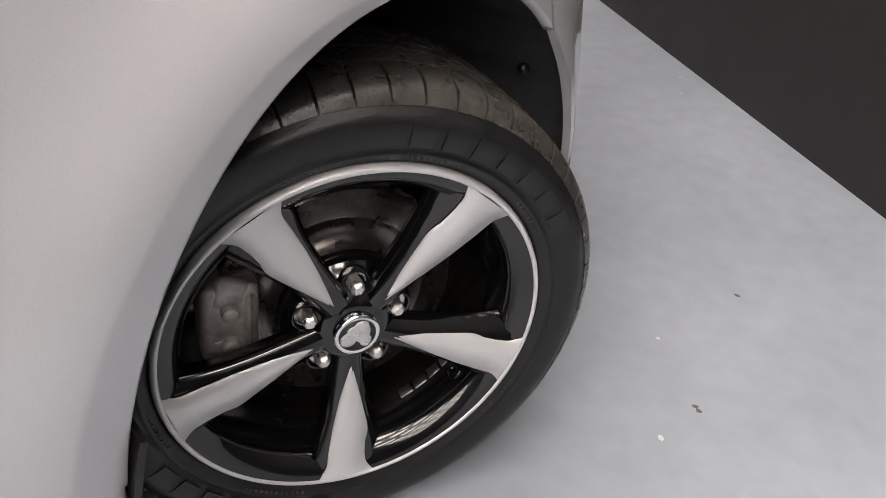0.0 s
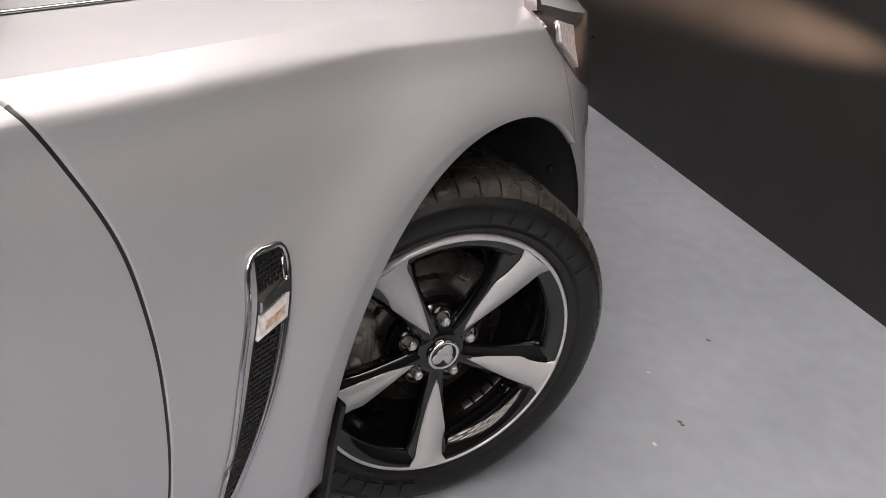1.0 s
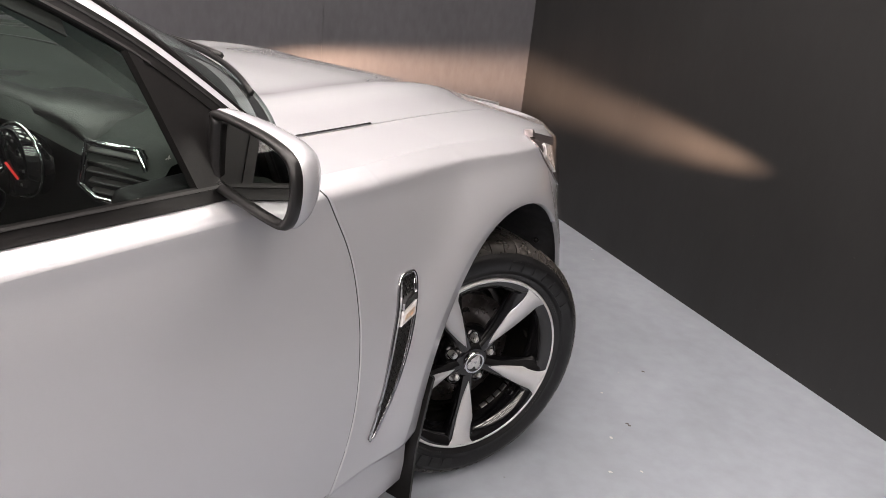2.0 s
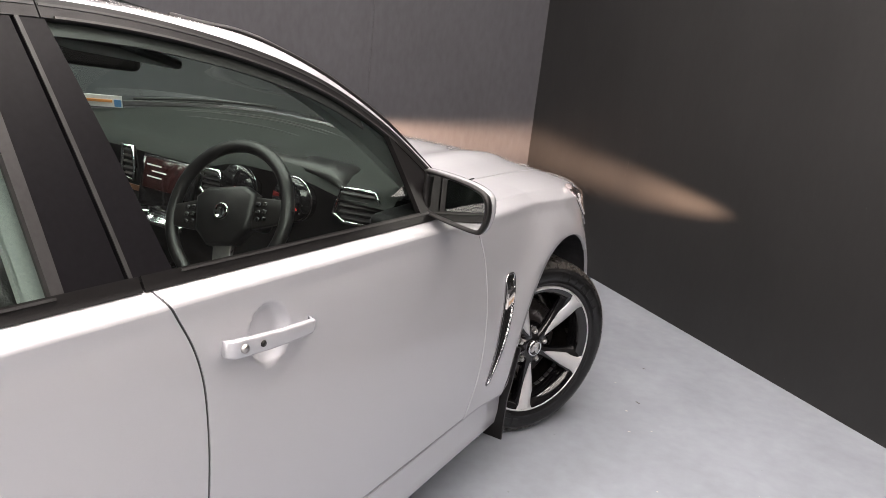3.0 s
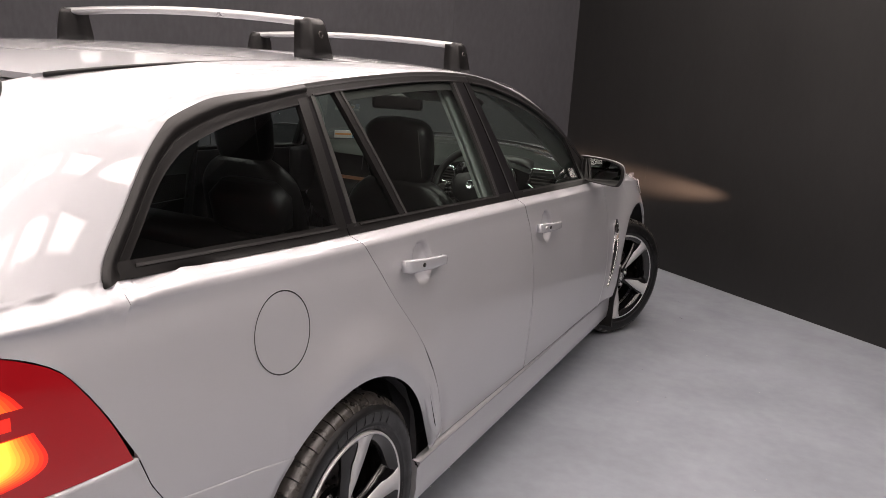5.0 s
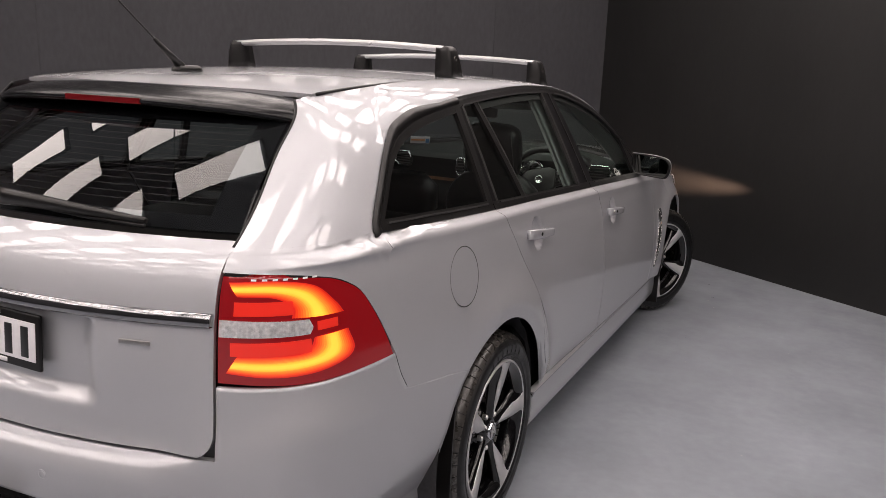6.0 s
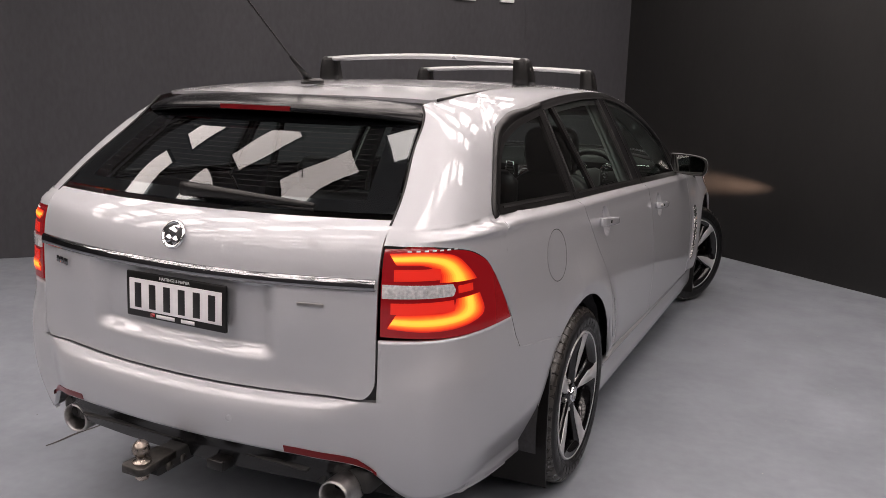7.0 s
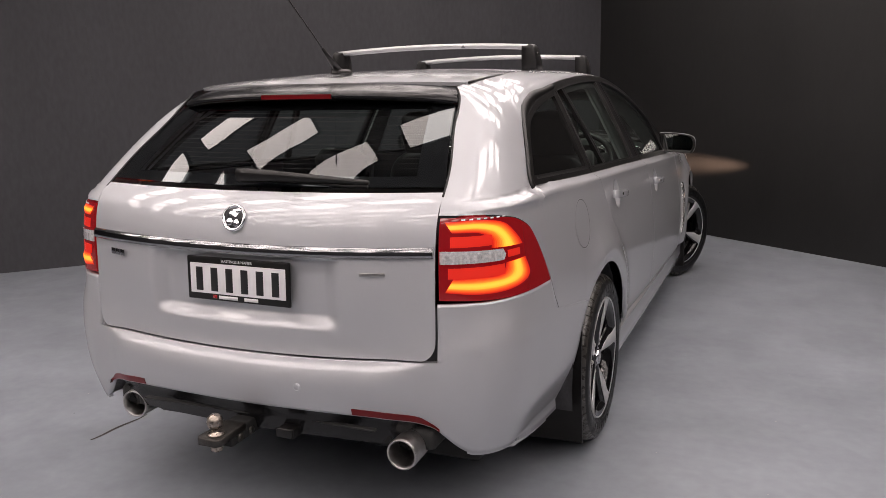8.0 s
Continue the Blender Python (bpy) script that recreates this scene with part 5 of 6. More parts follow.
# ---- windscreen, pillars, wipers ----
bm = bmesh.new()
pts = []
for a in steps(0, 1, 30):
    edge = Vector(rail_point(.70 + .74 * a, 1))
    mid = Vector((0, -.36 - 1.01 * a, 1.058 + .387 * a + .034 * math.sin(a * math.pi)))
    row = []
    for k in steps(-1, 1, 36):
        s = abs(k)
        row.append(((edge.x - .004) * k, mid.y + (edge.y - mid.y) * s ** 2.2, mid.z + (edge.z - .004 - mid.z) * s ** 2.4))
    pts.append(row)
skin(bm, pts, .005, centre=(0, -1.5, .6))
screen = part("windscreen", bm, SCREEN_PANE, car, "clear windscreen")
screen.visible_shadow = False
for sign in (1, -1):
    bm = bmesh.new()
    skin(bm, [[(sign * (row[-1][0] - .004 - .092 * (1 - b)), row[-1][1] - .010 - .034 * (1 - b), row[-1][2] - .020 + .004 * (1 - b)) for b in steps(0, 1, 3)] for row in pts], .02, centre=(0, -1.5, .6))
    part("pillar_trim", bm, PILLAR_GREY, car, "grey inner windscreen pillar trim")
for sign in (1, -1):
    bm = bmesh.new()
    tube(bm, [Vector((sign * row[-1][0], row[-1][1] + .004, row[-1][2] + .001)) for row in pts], [min(.0085, .0015 + .0009 * k) for k in range(len(pts))], 8)
    part("windscreen_moulding", bm, SATIN_BLACK, car)
bm = bmesh.new()
skin(bm, [[(x * .995, y - .004, z - .007) for x, y, z in row[1:-1]] for row in pts[:2]], .002, centre=(0, -1.5, .6))
part("windscreen_border", bm, INK, screen, "black printed border along the glass")
bm = bmesh.new()
for lo_k, hi_k in ((4, 17), (19, 33)):
    tube(bm, [Vector(pts[0][k]) + Vector((0, -.014 - .002 * (k - lo_k), .018 + .0009 * (k - lo_k))) for k in range(lo_k, hi_k)], .006, 6)
    tube(bm, [Vector(pts[0][k]) + Vector((0, .026, .008)) for k in range(lo_k, lo_k + 7)], .008, 6)
part("windscreen_wiper", bm, SATIN_BLACK, car)
for sign in (1, -1):
    bm = bmesh.new()
    tube(bm, [(sign * (EDGE_X(y) + .002), y, EDGE_Z(y) + .003) for y in steps(-.60, -.24, 12)], .004, 8, squash=.6)
    part("bonnet_edge_strip", bm, SMOKED_CHROME, car)


# ---- wheels ----
# half widths of a machined blade along its length: one smooth edge, one with a notch
BLADE_SMOOTH = straight((0, .002), (.15, .0085), (.35, .0165), (.55, .0235), (.75, .0285), (1, .033))
BLADE_NOTCHED = straight((0, .002), (.15, .0085), (.35, .0170), (.55, .0250), (.60, .0258), (.64, .0246), (.69, .0225), (.80, .0222), (1, .0255))


def make_wheel():
    bm = bmesh.new()
    lathe(bm, [(.178, -.105), (.214, -.100), (.210, -.05), (.206, .0), (.208, .03), (.216, .052), (.224, .066)], 90)
    wheel = part("wheel", bm, BARREL, car, "black five-spoke alloy wheel with machined faces")
    bm = bmesh.new()
    lathe(bm, [(.2350, .066), (.2358, .0755), (.2374, .0786), (.2410, .0788), (.2434, .0760), (.2450, .070), (.2440, .060)], 120)
    part("rim_lip", bm, MACHINED, wheel, "machined silver rim edge")
    bm = bmesh.new()
    lathe(bm, [(.2364, .0765), (.230, .0745), (.2235, .070), (.214, .064), (.207, .045), (.204, .01)], 90)
    part("rim_inner_edge", bm, WHEEL_BLACK, wheel)
    # black spoke bodies: deep blades from the hub to the rim
    for i in range(5):
        t0 = radians(48 + 72 * i)

        def at(r, off, x, t0=t0):
            c, s = math.cos(t0), math.sin(t0)
            return (x, r * c - off * s, r * s + off * c)
        bm = bmesh.new()
        rows = []
        for r in (.034, .050, .070, .095, .120, .150, .180, .205, .222):
            k = (r - .034) / .188
            wide_a = .021 + .011 * k + .020 * k ** 4
            wide_b = .021 + .011 * k + .034 * k ** 2.2
            face = .052 + .022 * k
            back = .022 + .020 * k
            rows.append([at(r, -wide_a, back), at(r, -wide_a * .98, face - .012), at(r, -wide_a * .66, face - .004), at(r, 0, face), at(r, wide_b * .58, face - .005), at(r, wide_b * .98, face - .020 - .008 * k), at(r, wide_b, back)])
        grid(bm, rows)
        grid(bm, [[r[0] for r in rows], [r[-1] for r in rows]])
        bmesh.ops.remove_doubles(bm, verts=bm.verts, dist=1e-6)
        bmesh.ops.recalc_face_normals(bm, faces=bm.faces)
        part("spoke", bm, WHEEL_BLACK, wheel)
        # machined blade on its face: a point near the hub that widens into the rim
        bm = bmesh.new()
        rows = []
        for r in steps(.056, .2352, 44):
            k = (r - .056) / .1792
            a = BLADE_SMOOTH(k) + .012 * max(0, (k - .86) / .14) ** 2
            b = BLADE_NOTCHED(k) + .012 * max(0, (k - .88) / .12) ** 2
            shift = -.001 + .004 * k
            face = .0545 + .0228 * min(1, k * 1.06)
            rows.append([at(r, -a + shift, face - .004), at(r, -a + shift + .001, face - .0006), at(r, shift, face), at(r, b + shift - .001, face - .0006), at(r, b + shift, face - .004)])
        rows = [[p for p in r] for r in rows]
        grid(bm, rows)
        bmesh.ops.recalc_face_normals(bm, faces=bm.faces)
        part("spoke_face", bm, MACHINED, wheel, "machined silver spoke face")
    # hub, cap, nuts
    bm = bmesh.new()
    lathe(bm, [(0, .052), (.036, .052), (.042, .050), (.050, .044), (.058, .030), (.085, .020), (.088, .0), (.0, -.01)], 60)
    part("hub", bm, WHEEL_BLACK, wheel)
    bm = bmesh.new()
    lathe(bm, [(0, .0600), (.024, .0600), (.0265, .0615), (.0295, .0605), (.0300, .052)], 44)
    cap = part("centre_cap", bm, CHROME, wheel, "round chrome centre cap")
    bm = bmesh.new()
    lathe(bm, [(0, .0608), (.0240, .0607), (.0245, .059)], 32)
    part("cap_field", bm, INK, wheel)
    bm = bmesh.new()
    for cy, cz, ry, rz in ((.005, .005, .009, .012), (-.012, -.004, .008, .008), (.010, -.010, .006, .007), (.008, .016, .005, .004), (-.004, .009, .007, .005)):
        bmesh.ops.create_uvsphere(bm, u_segments=12, v_segments=8, radius=1, matrix=Matrix.Translation((.0605, cy, cz)) @ Matrix.Diagonal((.0018, ry * 1.4, rz * 1.4, 1)))
    part("cap_relief", bm, NUT_STEEL, wheel)
    for i in range(5):
        t = radians(84 + 72 * i)
        bm = bmesh.new()
        c = (0, .060 * math.cos(t), .060 * math.sin(t))
        lathe(bm, [(.021, .012), (.020, .036), (.017, .034), (.016, .016)], 28, 0, c)
        part("nut_well", bm, WHEEL_BLACK, wheel)
        bm = bmesh.new()
        lathe(bm, [(0, .050), (.0065, .0495), (.0095, .046), (.0105, .040), (.0105, .018)], 6, 0, c)
        bmesh.ops.bevel(bm, geom=list(bm.edges), offset=.0008, segments=2, affect="EDGES")
        lathe(bm, [(.0155, .030), (.0150, .027), (.010, .026)], 20, 0, c)
        part("wheel_nut", bm, NUT_STEEL, wheel, smooth=False)
    # brake disc and caliper
    bm = bmesh.new()
    lathe(bm, [(.0, .012), (.078, .012), (.082, .008), (.084, -.020), (.092, -.022), (.094, -.0245), (.118, -.0245), (.119, -.0235), (.121, -.0245), (.158, -.0245), (.160, -.027), (.160, -.050), (.09, -.052)], 80)
    part("brake_disc", bm, DISC_STEEL, wheel, "worn steel brake disc")
    bm = bmesh.new()
    for t, r, sy, sz, dx, sx in ((175, .142, .070, .112, -.028, .062), (158, .150, .040, .045, -.004, .018), (190, .150, .040, .045, -.004, .018), (175, .118, .016, .090, .002, .016)):
        a = radians(t)
        box(bm, (dx, r * math.cos(a), r * math.sin(a)), (sx, sy, sz), .009, 3, turn=Matrix.Rotation(a, 4, "X"))
    for t in (166, 186):
        a = radians(t)
        lathe(bm, [(0, .016), (.009, .016), (.011, .013), (.011, -.02)], 14, 0, (0, .146 * math.cos(a), .146 * math.sin(a)))
    part("brake_caliper", bm, CALIPER, wheel, "grey cast brake caliper")
    # balance weights in the barrel
    bm = bmesh.new()
    for i in range(5):
        a = radians(296 + 7 * i)
        box(bm, (.002, .2045 * math.cos(a), .2045 * math.sin(a)), (.016, .004, .020), .001, turn=Matrix.Rotation(a, 4, "X"))
    part("balance_weight", bm, STEEL, wheel)
    bm = bmesh.new()
    a = radians(318)
    lathe(bm, [(.004, .0), (.006, -.004), (.013, -.002), (.014, .0), (.013, .003)], 18, 0, (0, 0, 0))
    hole = part("barrel_plug", bm, WHEEL_BLACK, wheel)
    hole.matrix_basis = Matrix.Translation((.030, .2055 * math.cos(a), .2055 * math.sin(a))) @ Matrix.Rotation(a, 4, "X") @ pose(0, 0, 0, 0, 0, 90)
    # tyre: carcass, raised lettering bars and tread, set in from the rim's edge
    INSET = .036
    bm = bmesh.new()
    prof = [(.2300, -.098), (.262, -.1165), (.292, -.1215), (.312, -.1165), (.321, -.104), (.3265, -.085), (.333, .0), (.3265, .085), (.321, .098), (.313, .1105), (.306, .1150), (.3045, .1172), (.298, .1195), (.288, .1212), (.272, .1190), (.2625, .1155), (.2615, .1170), (.258, .1160), (.2505, .1090), (.2475, .1085), (.2455, .104), (.2440, .096), (.238, .090)]
    lathe(bm, [(r, x - INSET) for r, x in prof], 128)
    tyre = part("tyre", bm, RUBBER, wheel, "black road tyre with block tread")
    bm = bmesh.new()
    n_block = 52
    bands = [(.013, .046, 26.0, .3, .90), (-.0095, .0095, 0, .6, 1.0), (-.046, -.013, -26.0, .3, .90)]
    for i in range(n_block):
        for x0, x1, skew, ph, fill in bands:
            t0 = 2 * math.pi * (i + ph) / n_block
            t1 = t0 + 2 * math.pi / n_block * fill
            vs = []
            for rr in (.3290, .3388):
                for x, dt in ((x0, 0), ((x0 + x1) / 2, skew * .003), (x1, skew * .006)):
                    drop = .0035 * min(1, abs(x) / .06) ** 2 + .0075 * max(0, (abs(x) - .055) / .0435) ** 1.5
                    for t in (t0 + dt, (t0 + t1) / 2 + dt, t1 + dt):
                        q = rr - drop
                        vs.append(bm.verts.new((x - INSET, q * math.cos(t), q * math.sin(t))))
            lo, hi = vs[:9], vs[9:]
            for a in range(2):
                for b in range(2):
                    k = a * 3 + b
                    bm.faces.new((hi[k], hi[k + 1], hi[k + 4], hi[k + 3]))
            for loop in ((0, 1, 2, 5, 8, 7, 6, 3),):
                for a, b in zip(loop, loop[1:] + loop[:1]):
                    bm.faces.new((lo[a], lo[b], hi[b], hi[a]))
    bmesh.ops.recalc_face_normals(bm, faces=bm.faces)
    tagged(part("tread", bm, TREAD, wheel, smooth=False), kind="stuff")
    # shoulder blocks that run down to the sidewall
    bm = bmesh.new()
    for i in range(n_block):
        for way in (1, -1):
            pts = []
            for r, x in ((.3352, .0505), (.3352, .066), (.3338, .080), (.3312, .091), (.3262, .1000), (.3205, .1056), (.3125, .1106)):
                lean = .16 * (x - .05)
                pts.append([(way * x - INSET, r * math.cos(t), r * math.sin(t)) for t in steps(2 * math.pi * i / n_block + lean, 2 * math.pi * (i + .915) / n_block + lean, 4)])
            t0 = 2 * math.pi * (i + .5) / n_block
            skin(bm, pts, .0085, .0010, centre=(-INSET, .25 * math.cos(t0), .25 * math.sin(t0)))
    tagged(part("shoulder_block", bm, TREAD, wheel), kind="stuff")
    # lettering bars and small moulded marks on the sidewall
    for base in (76, 256):
        for i in range(7):
            bm = bmesh.new()
            tc = base - 8.2 * i
            pts = []
            for r in steps(.2700, .2955, 4):
                pts.append([(.1222 - INSET - .0012 * abs((r - .283) / .013) ** 2, r * math.cos(radians(t)), r * math.sin(radians(t))) for t in steps(tc + 2.9, tc - 2.9, 4)])
            skin(bm, pts, .002, .0, centre=(0, 0, 0))
            part("sidewall_bar", bm, LETTER_RUBBER, wheel)
    bm = bmesh.new()
    for base, n, r, h in ((82, 14, .2555, .0052), (40, 9, .2545, .004), (110, 8, .2545, .0035), (250, 12, .2555, .0052), (200, 9, .2545, .004), (330, 10, .2545, .004)):
        for i in range(n):
            a = radians(base - 1.7 * i)
            box(bm, (.1148 - INSET, r * math.cos(a), r * math.sin(a)), (.0012, h * random.uniform(.5, 1), .0042 * random.uniform(.3, 1)), 0, turn=Matrix.Rotation(a, 4, "X"))
    tagged(part("sidewall_mark", bm, WEAR_STRIP, wheel, smooth=False), kind="stuff")
    return wheel


WHEEL_Z = .3375
wheel = make_wheel()
STEER = 27.0
wheel.matrix_basis = pose(.793, .005, WHEEL_Z, 0, 0, -STEER)
copy_thing(wheel, pose(-.793, -.005, WHEEL_Z, 0, 0, 180 - STEER))
copy_thing(wheel, pose(.808, -2.902, WHEEL_Z, 30, 0, 0))
copy_thing(wheel, pose(-.808, -2.902, WHEEL_Z, 20, 0, 180))

# ---- inside the car ----
bm = bmesh.new()
box(bm, (0, -2.0, .40), (1.50, 2.7, .05), .01)
part("cabin_floor", bm, CARPET, car)


def loft(bm, rings, caps=True):
    vs = [[bm.verts.new(p) for p in r] for r in rings]
    m = len(vs[0])
    for a, b in zip(vs, vs[1:]):
        for j in range(m):
            bm.faces.new((a[j], a[(j + 1) % m], b[(j + 1) % m], b[j]))
    if caps:
        bm.faces.new(vs[0][::-1])
        bm.faces.new(vs[-1])
    bmesh.ops.recalc_face_normals(bm, faces=bm.faces)
    return bm


def cushion(bm, path, n=28, power=.5):
    """A padded form along a path of (centre, half width along x, half depth, direction of the depth)."""
    rings = []
    for c, hw, hd, way in path:
        c, way = Vector(c), Vector(way).normalized()
        ring = []
        for t in steps(0, 2 * math.pi, n)[:-1]:
            a, b = math.cos(t), math.sin(t)
            ring.append(c + Vector((1, 0, 0)) * hw * math.copysign(abs(a) ** power, a) + way * hd * math.copysign(abs(b) ** power, b))
        rings.append(ring)
    return loft(bm, rings)


def front_seat(x):
    bm = bmesh.new()
    cushion(bm, [((x, -1.20, .56), .20, .03, (0, .2, 1)), ((x, -1.24, .57), .25, .075, (0, .1, 1)), ((x, -1.45, .58), .265, .085, (0, 0, 1)), ((x, -1.68, .56), .25, .08, (0, 0, 1)), ((x, -1.74, .55), .22, .05, (0, 0, 1))])
    seat = part("front_seat", bm, LEATHER, car, "black leather front seat with a headrest")
    bm = bmesh.new()
    way = (0, 1, .24)
    cushion(bm, [((x, -1.66 - .155 * k, .56 + .472 * k), .262 * (1 - .10 * k) * (1 - (max(0, k - .62) / .46) ** 2.6) ** .5 if k > .62 else .262 * (1 - .10 * k) * min(1, .75 + k * 2), .078 * (1 - max(0, k - .8) * 2.2), way) for k in steps(0, 1.05, 22)], 40, .62)
    back = part("seat_back", bm, LEATHER, seat)
    bm = bmesh.new()
    cushion(bm, [((x, -1.795 - .045 * k, 1.010 + .268 * k), (.118 + .014 * math.sin(k * 2.6)) * (1 - abs(2 * k - 1) ** 7) ** .45 + .004, .058 * (1 - abs(2 * k - 1) ** 4) ** .5 + .004, (0, 1, .15)) for k in steps(0, 1, 26)], 40, .66)
    part("headrest", bm, LEATHER, seat)
    bm = bmesh.new()
    for s in (-1, 1):
        tube(bm, [(x + s * .05, -1.80, .99), (x + s * .05, -1.803, 1.07)], .006, 8)
    part("headrest_post", bm, CHROME, seat)
    bm = bmesh.new()
    for s in (-1, 1):
        tube(bm, [(x + s * .125, -1.66 - .155 * k, .66 + .355 * k) for k in steps(0, 1, 8)], .0022, 5)
        tube(bm, [(x + s * (.128 - .02 * k), -1.877 - .012 * k, 1.07 + .17 * k) for k in steps(0, 1, 6)], .0018, 5)
    part("stitching", bm, STITCH, seat)


front_seat(.37)
front_seat(-.37)
bm = bmesh.new()
cushion(bm, [((0, -2.10, .57), .58, .06, (0, 0, 1)), ((0, -2.14, .58), .62, .09, (0, 0, 1)), ((0, -2.45, .58), .64, .09, (0, 0, 1)), ((0, -2.58, .56), .60, .06, (0, 0, 1))], power=.35)
bench = part("rear_bench", bm, LEATHER, car, "black leather rear bench seat")
bm = bmesh.new()
cushion(bm, [((0, -2.55, .58), .60, .06, (0, 1, .3)), ((0, -2.62, .75), .64, .08, (0, 1, .3)), ((0, -2.70, .96), .62, .065, (0, 1, .3)), ((0, -2.72, 1.0), .56, .03, (0, 1, .3))], power=.35)
part("bench_back", bm, LEATHER, bench)
for x in (-.40, .40):
    bm = bmesh.new()
    cushion(bm, [((x, -2.70, .995), .08, .025, (0, 1, .2)), ((x, -2.70, 1.02), .125, .045, (0, 1, .2)), ((x, -2.715, 1.10), .130, .048, (0, 1, .2)), ((x, -2.72, 1.14), .09, .03, (0, 1, .2))], power=.6)
    part("bench_headrest", bm, LEATHER, bench)
bm = bmesh.new()
slab(bm, [(-.60, -2.80), (.60, -2.80), (.56, -3.70), (-.56, -3.70)], lambda a, b, c: (a, b, .93 + c), .015)
part("cargo_cover", bm, CARPET, car)
# dashboard
bm = bmesh.new()
rings = []
for x in steps(-.72, .72, 48):
    e = abs(x) / .72
    hood = .050 * math.exp(-((x - .35) / .20) ** 4)
    yb = -.86 - .03 * (1 - e * e) - .035 * math.exp(-((x - .35) / .21) ** 4)
    ring = [(x, -.395 - .30 * e ** 2.2, 1.066 - .066 * e * e), (x, -.66 - .08 * e, 1.036 - .016 * e + hood * .2), (x, yb + .06, 1.010 + hood), (x, yb, .998 + hood), (x, yb - .02, .975 + hood * .9), (x, yb + .035, .915), (x, yb + .02, .80), (x, yb - .02, .72), (x, yb + .08, .60), (x, -.60, .50)]
    rings.append(ring)
grid(bm, [r[4:] for r in rings])
bmesh.ops.recalc_face_normals(bm, faces=bm.faces)
dash = part("dashboard", bm, DASH_BLACK, car, "dark dashboard with vents, gauges and a lit screen")
bm = bmesh.new()
grid(bm, [r[:5] for r in rings])
bmesh.ops.recalc_face_normals(bm, faces=bm.faces)
part("dash_pad", bm, DASH, dash, "grey soft dash top")
bm = bmesh.new()
for y0, half in ((-.450, .42), (-.475, .40), (-.560, .30)):
    tube(bm, [(x, y0 - .30 * (abs(x) / .72) ** 2.2, 1.0665 - (-.395 - y0) * .113 - .066 * (x / .72) ** 2) for x in steps(-half, half, 16)], .0030, 6)
part("defrost_slot", bm, INK, dash)
bm = bmesh.new()
rows = []
for k in steps(-1, 1, 28):
    drop = max(0, 1 - abs(k) ** 7)
    rows.append([(.345 + .245 * k, -.885 + (y0 - .020 * (1 - k * k)) * drop, .972 + h * drop) for y0, h in ((.20, .058), (.13, .076), (.06, .086), (.015, .086), (-.008, .078), (-.014, .064), (-.006, .050), (.03, .040))])
grid(bm, rows)
bmesh.ops.remove_doubles(bm, verts=bm.verts, dist=1e-5)
bmesh.ops.recalc_face_normals(bm, faces=bm.faces)
part("gauge_hood", bm, LEATHER, dash)
bm = bmesh.new()
box(bm, (-.04, -.925, .895), (.22, .02, .16), .01, turn=Matrix.Rotation(radians(-10), 4, "X"))
part("centre_stack", bm, GLOSS_BLACK, dash)
bm = bmesh.new()
box(bm, (-.04, -.938, .925), (.165, .004, .09), .002, turn=Matrix.Rotation(radians(-10), 4, "X"))
part("display", bm, SCREEN_RED, dash, "red-lit infotainment display")
bm = bmesh.new()
for i in range(4):
    box(bm, (-.075 + .02 * (i % 2), -.9425, .952 - .018 * i), (.06, .001, .004), 0, turn=Matrix.Rotation(radians(-10), 4, "X"))
part("display_line", bm, PRINT_WHITE, dash, smooth=False)
bm = bmesh.new()
box(bm, (-.02, -.96, .80), (.19, .05, .02), .008, 3, turn=Matrix.Rotation(radians(25), 4, "X"))
for x in (-.085, .045):
    lathe(bm, [(0, .022), (.016, .022), (.018, .018), (.018, 0)], 20, 2, (x, -.965, .800))
part("control_knob", bm, CHROME, dash)


def air_vent(x, y, z, w, h, yaw, parent):
    m = pose(x, y, z, 0, 0, yaw)
    bm = bmesh.new()
    loop = [(-w, -h * .55), (-w * .55, -h), (w * .8, -h), (w, -h * .2), (w * .62, h), (-w * .72, h)]
    tube(bm, [m @ Vector((a, -.006, b)) for a, b in loop + loop[:2]], .006, 8, caps=False)
    vent = part("air_vent", bm, CHROME, car, "chrome-edged air vent")
    bm = bmesh.new()
    slab(bm, loop, lambda a, b, c: m @ Vector((a, .004 + c, b)), .004)
    part("vent_back", bm, INK, vent, smooth=False)
    for i in range(5):
        k = -.72 + .36 * i
        bm = bmesh.new()
        half = w * (.80 - .10 * abs(k))
        box(bm, m @ Vector((0, -.002, h * k)), (half * 2, .012, .003), .001, turn=Matrix.Rotation(radians(yaw), 4, "Z") @ Matrix.Rotation(.4, 4, "X"))
        part("vent_slat", bm, WEAR_STRIP, vent, smooth=False)


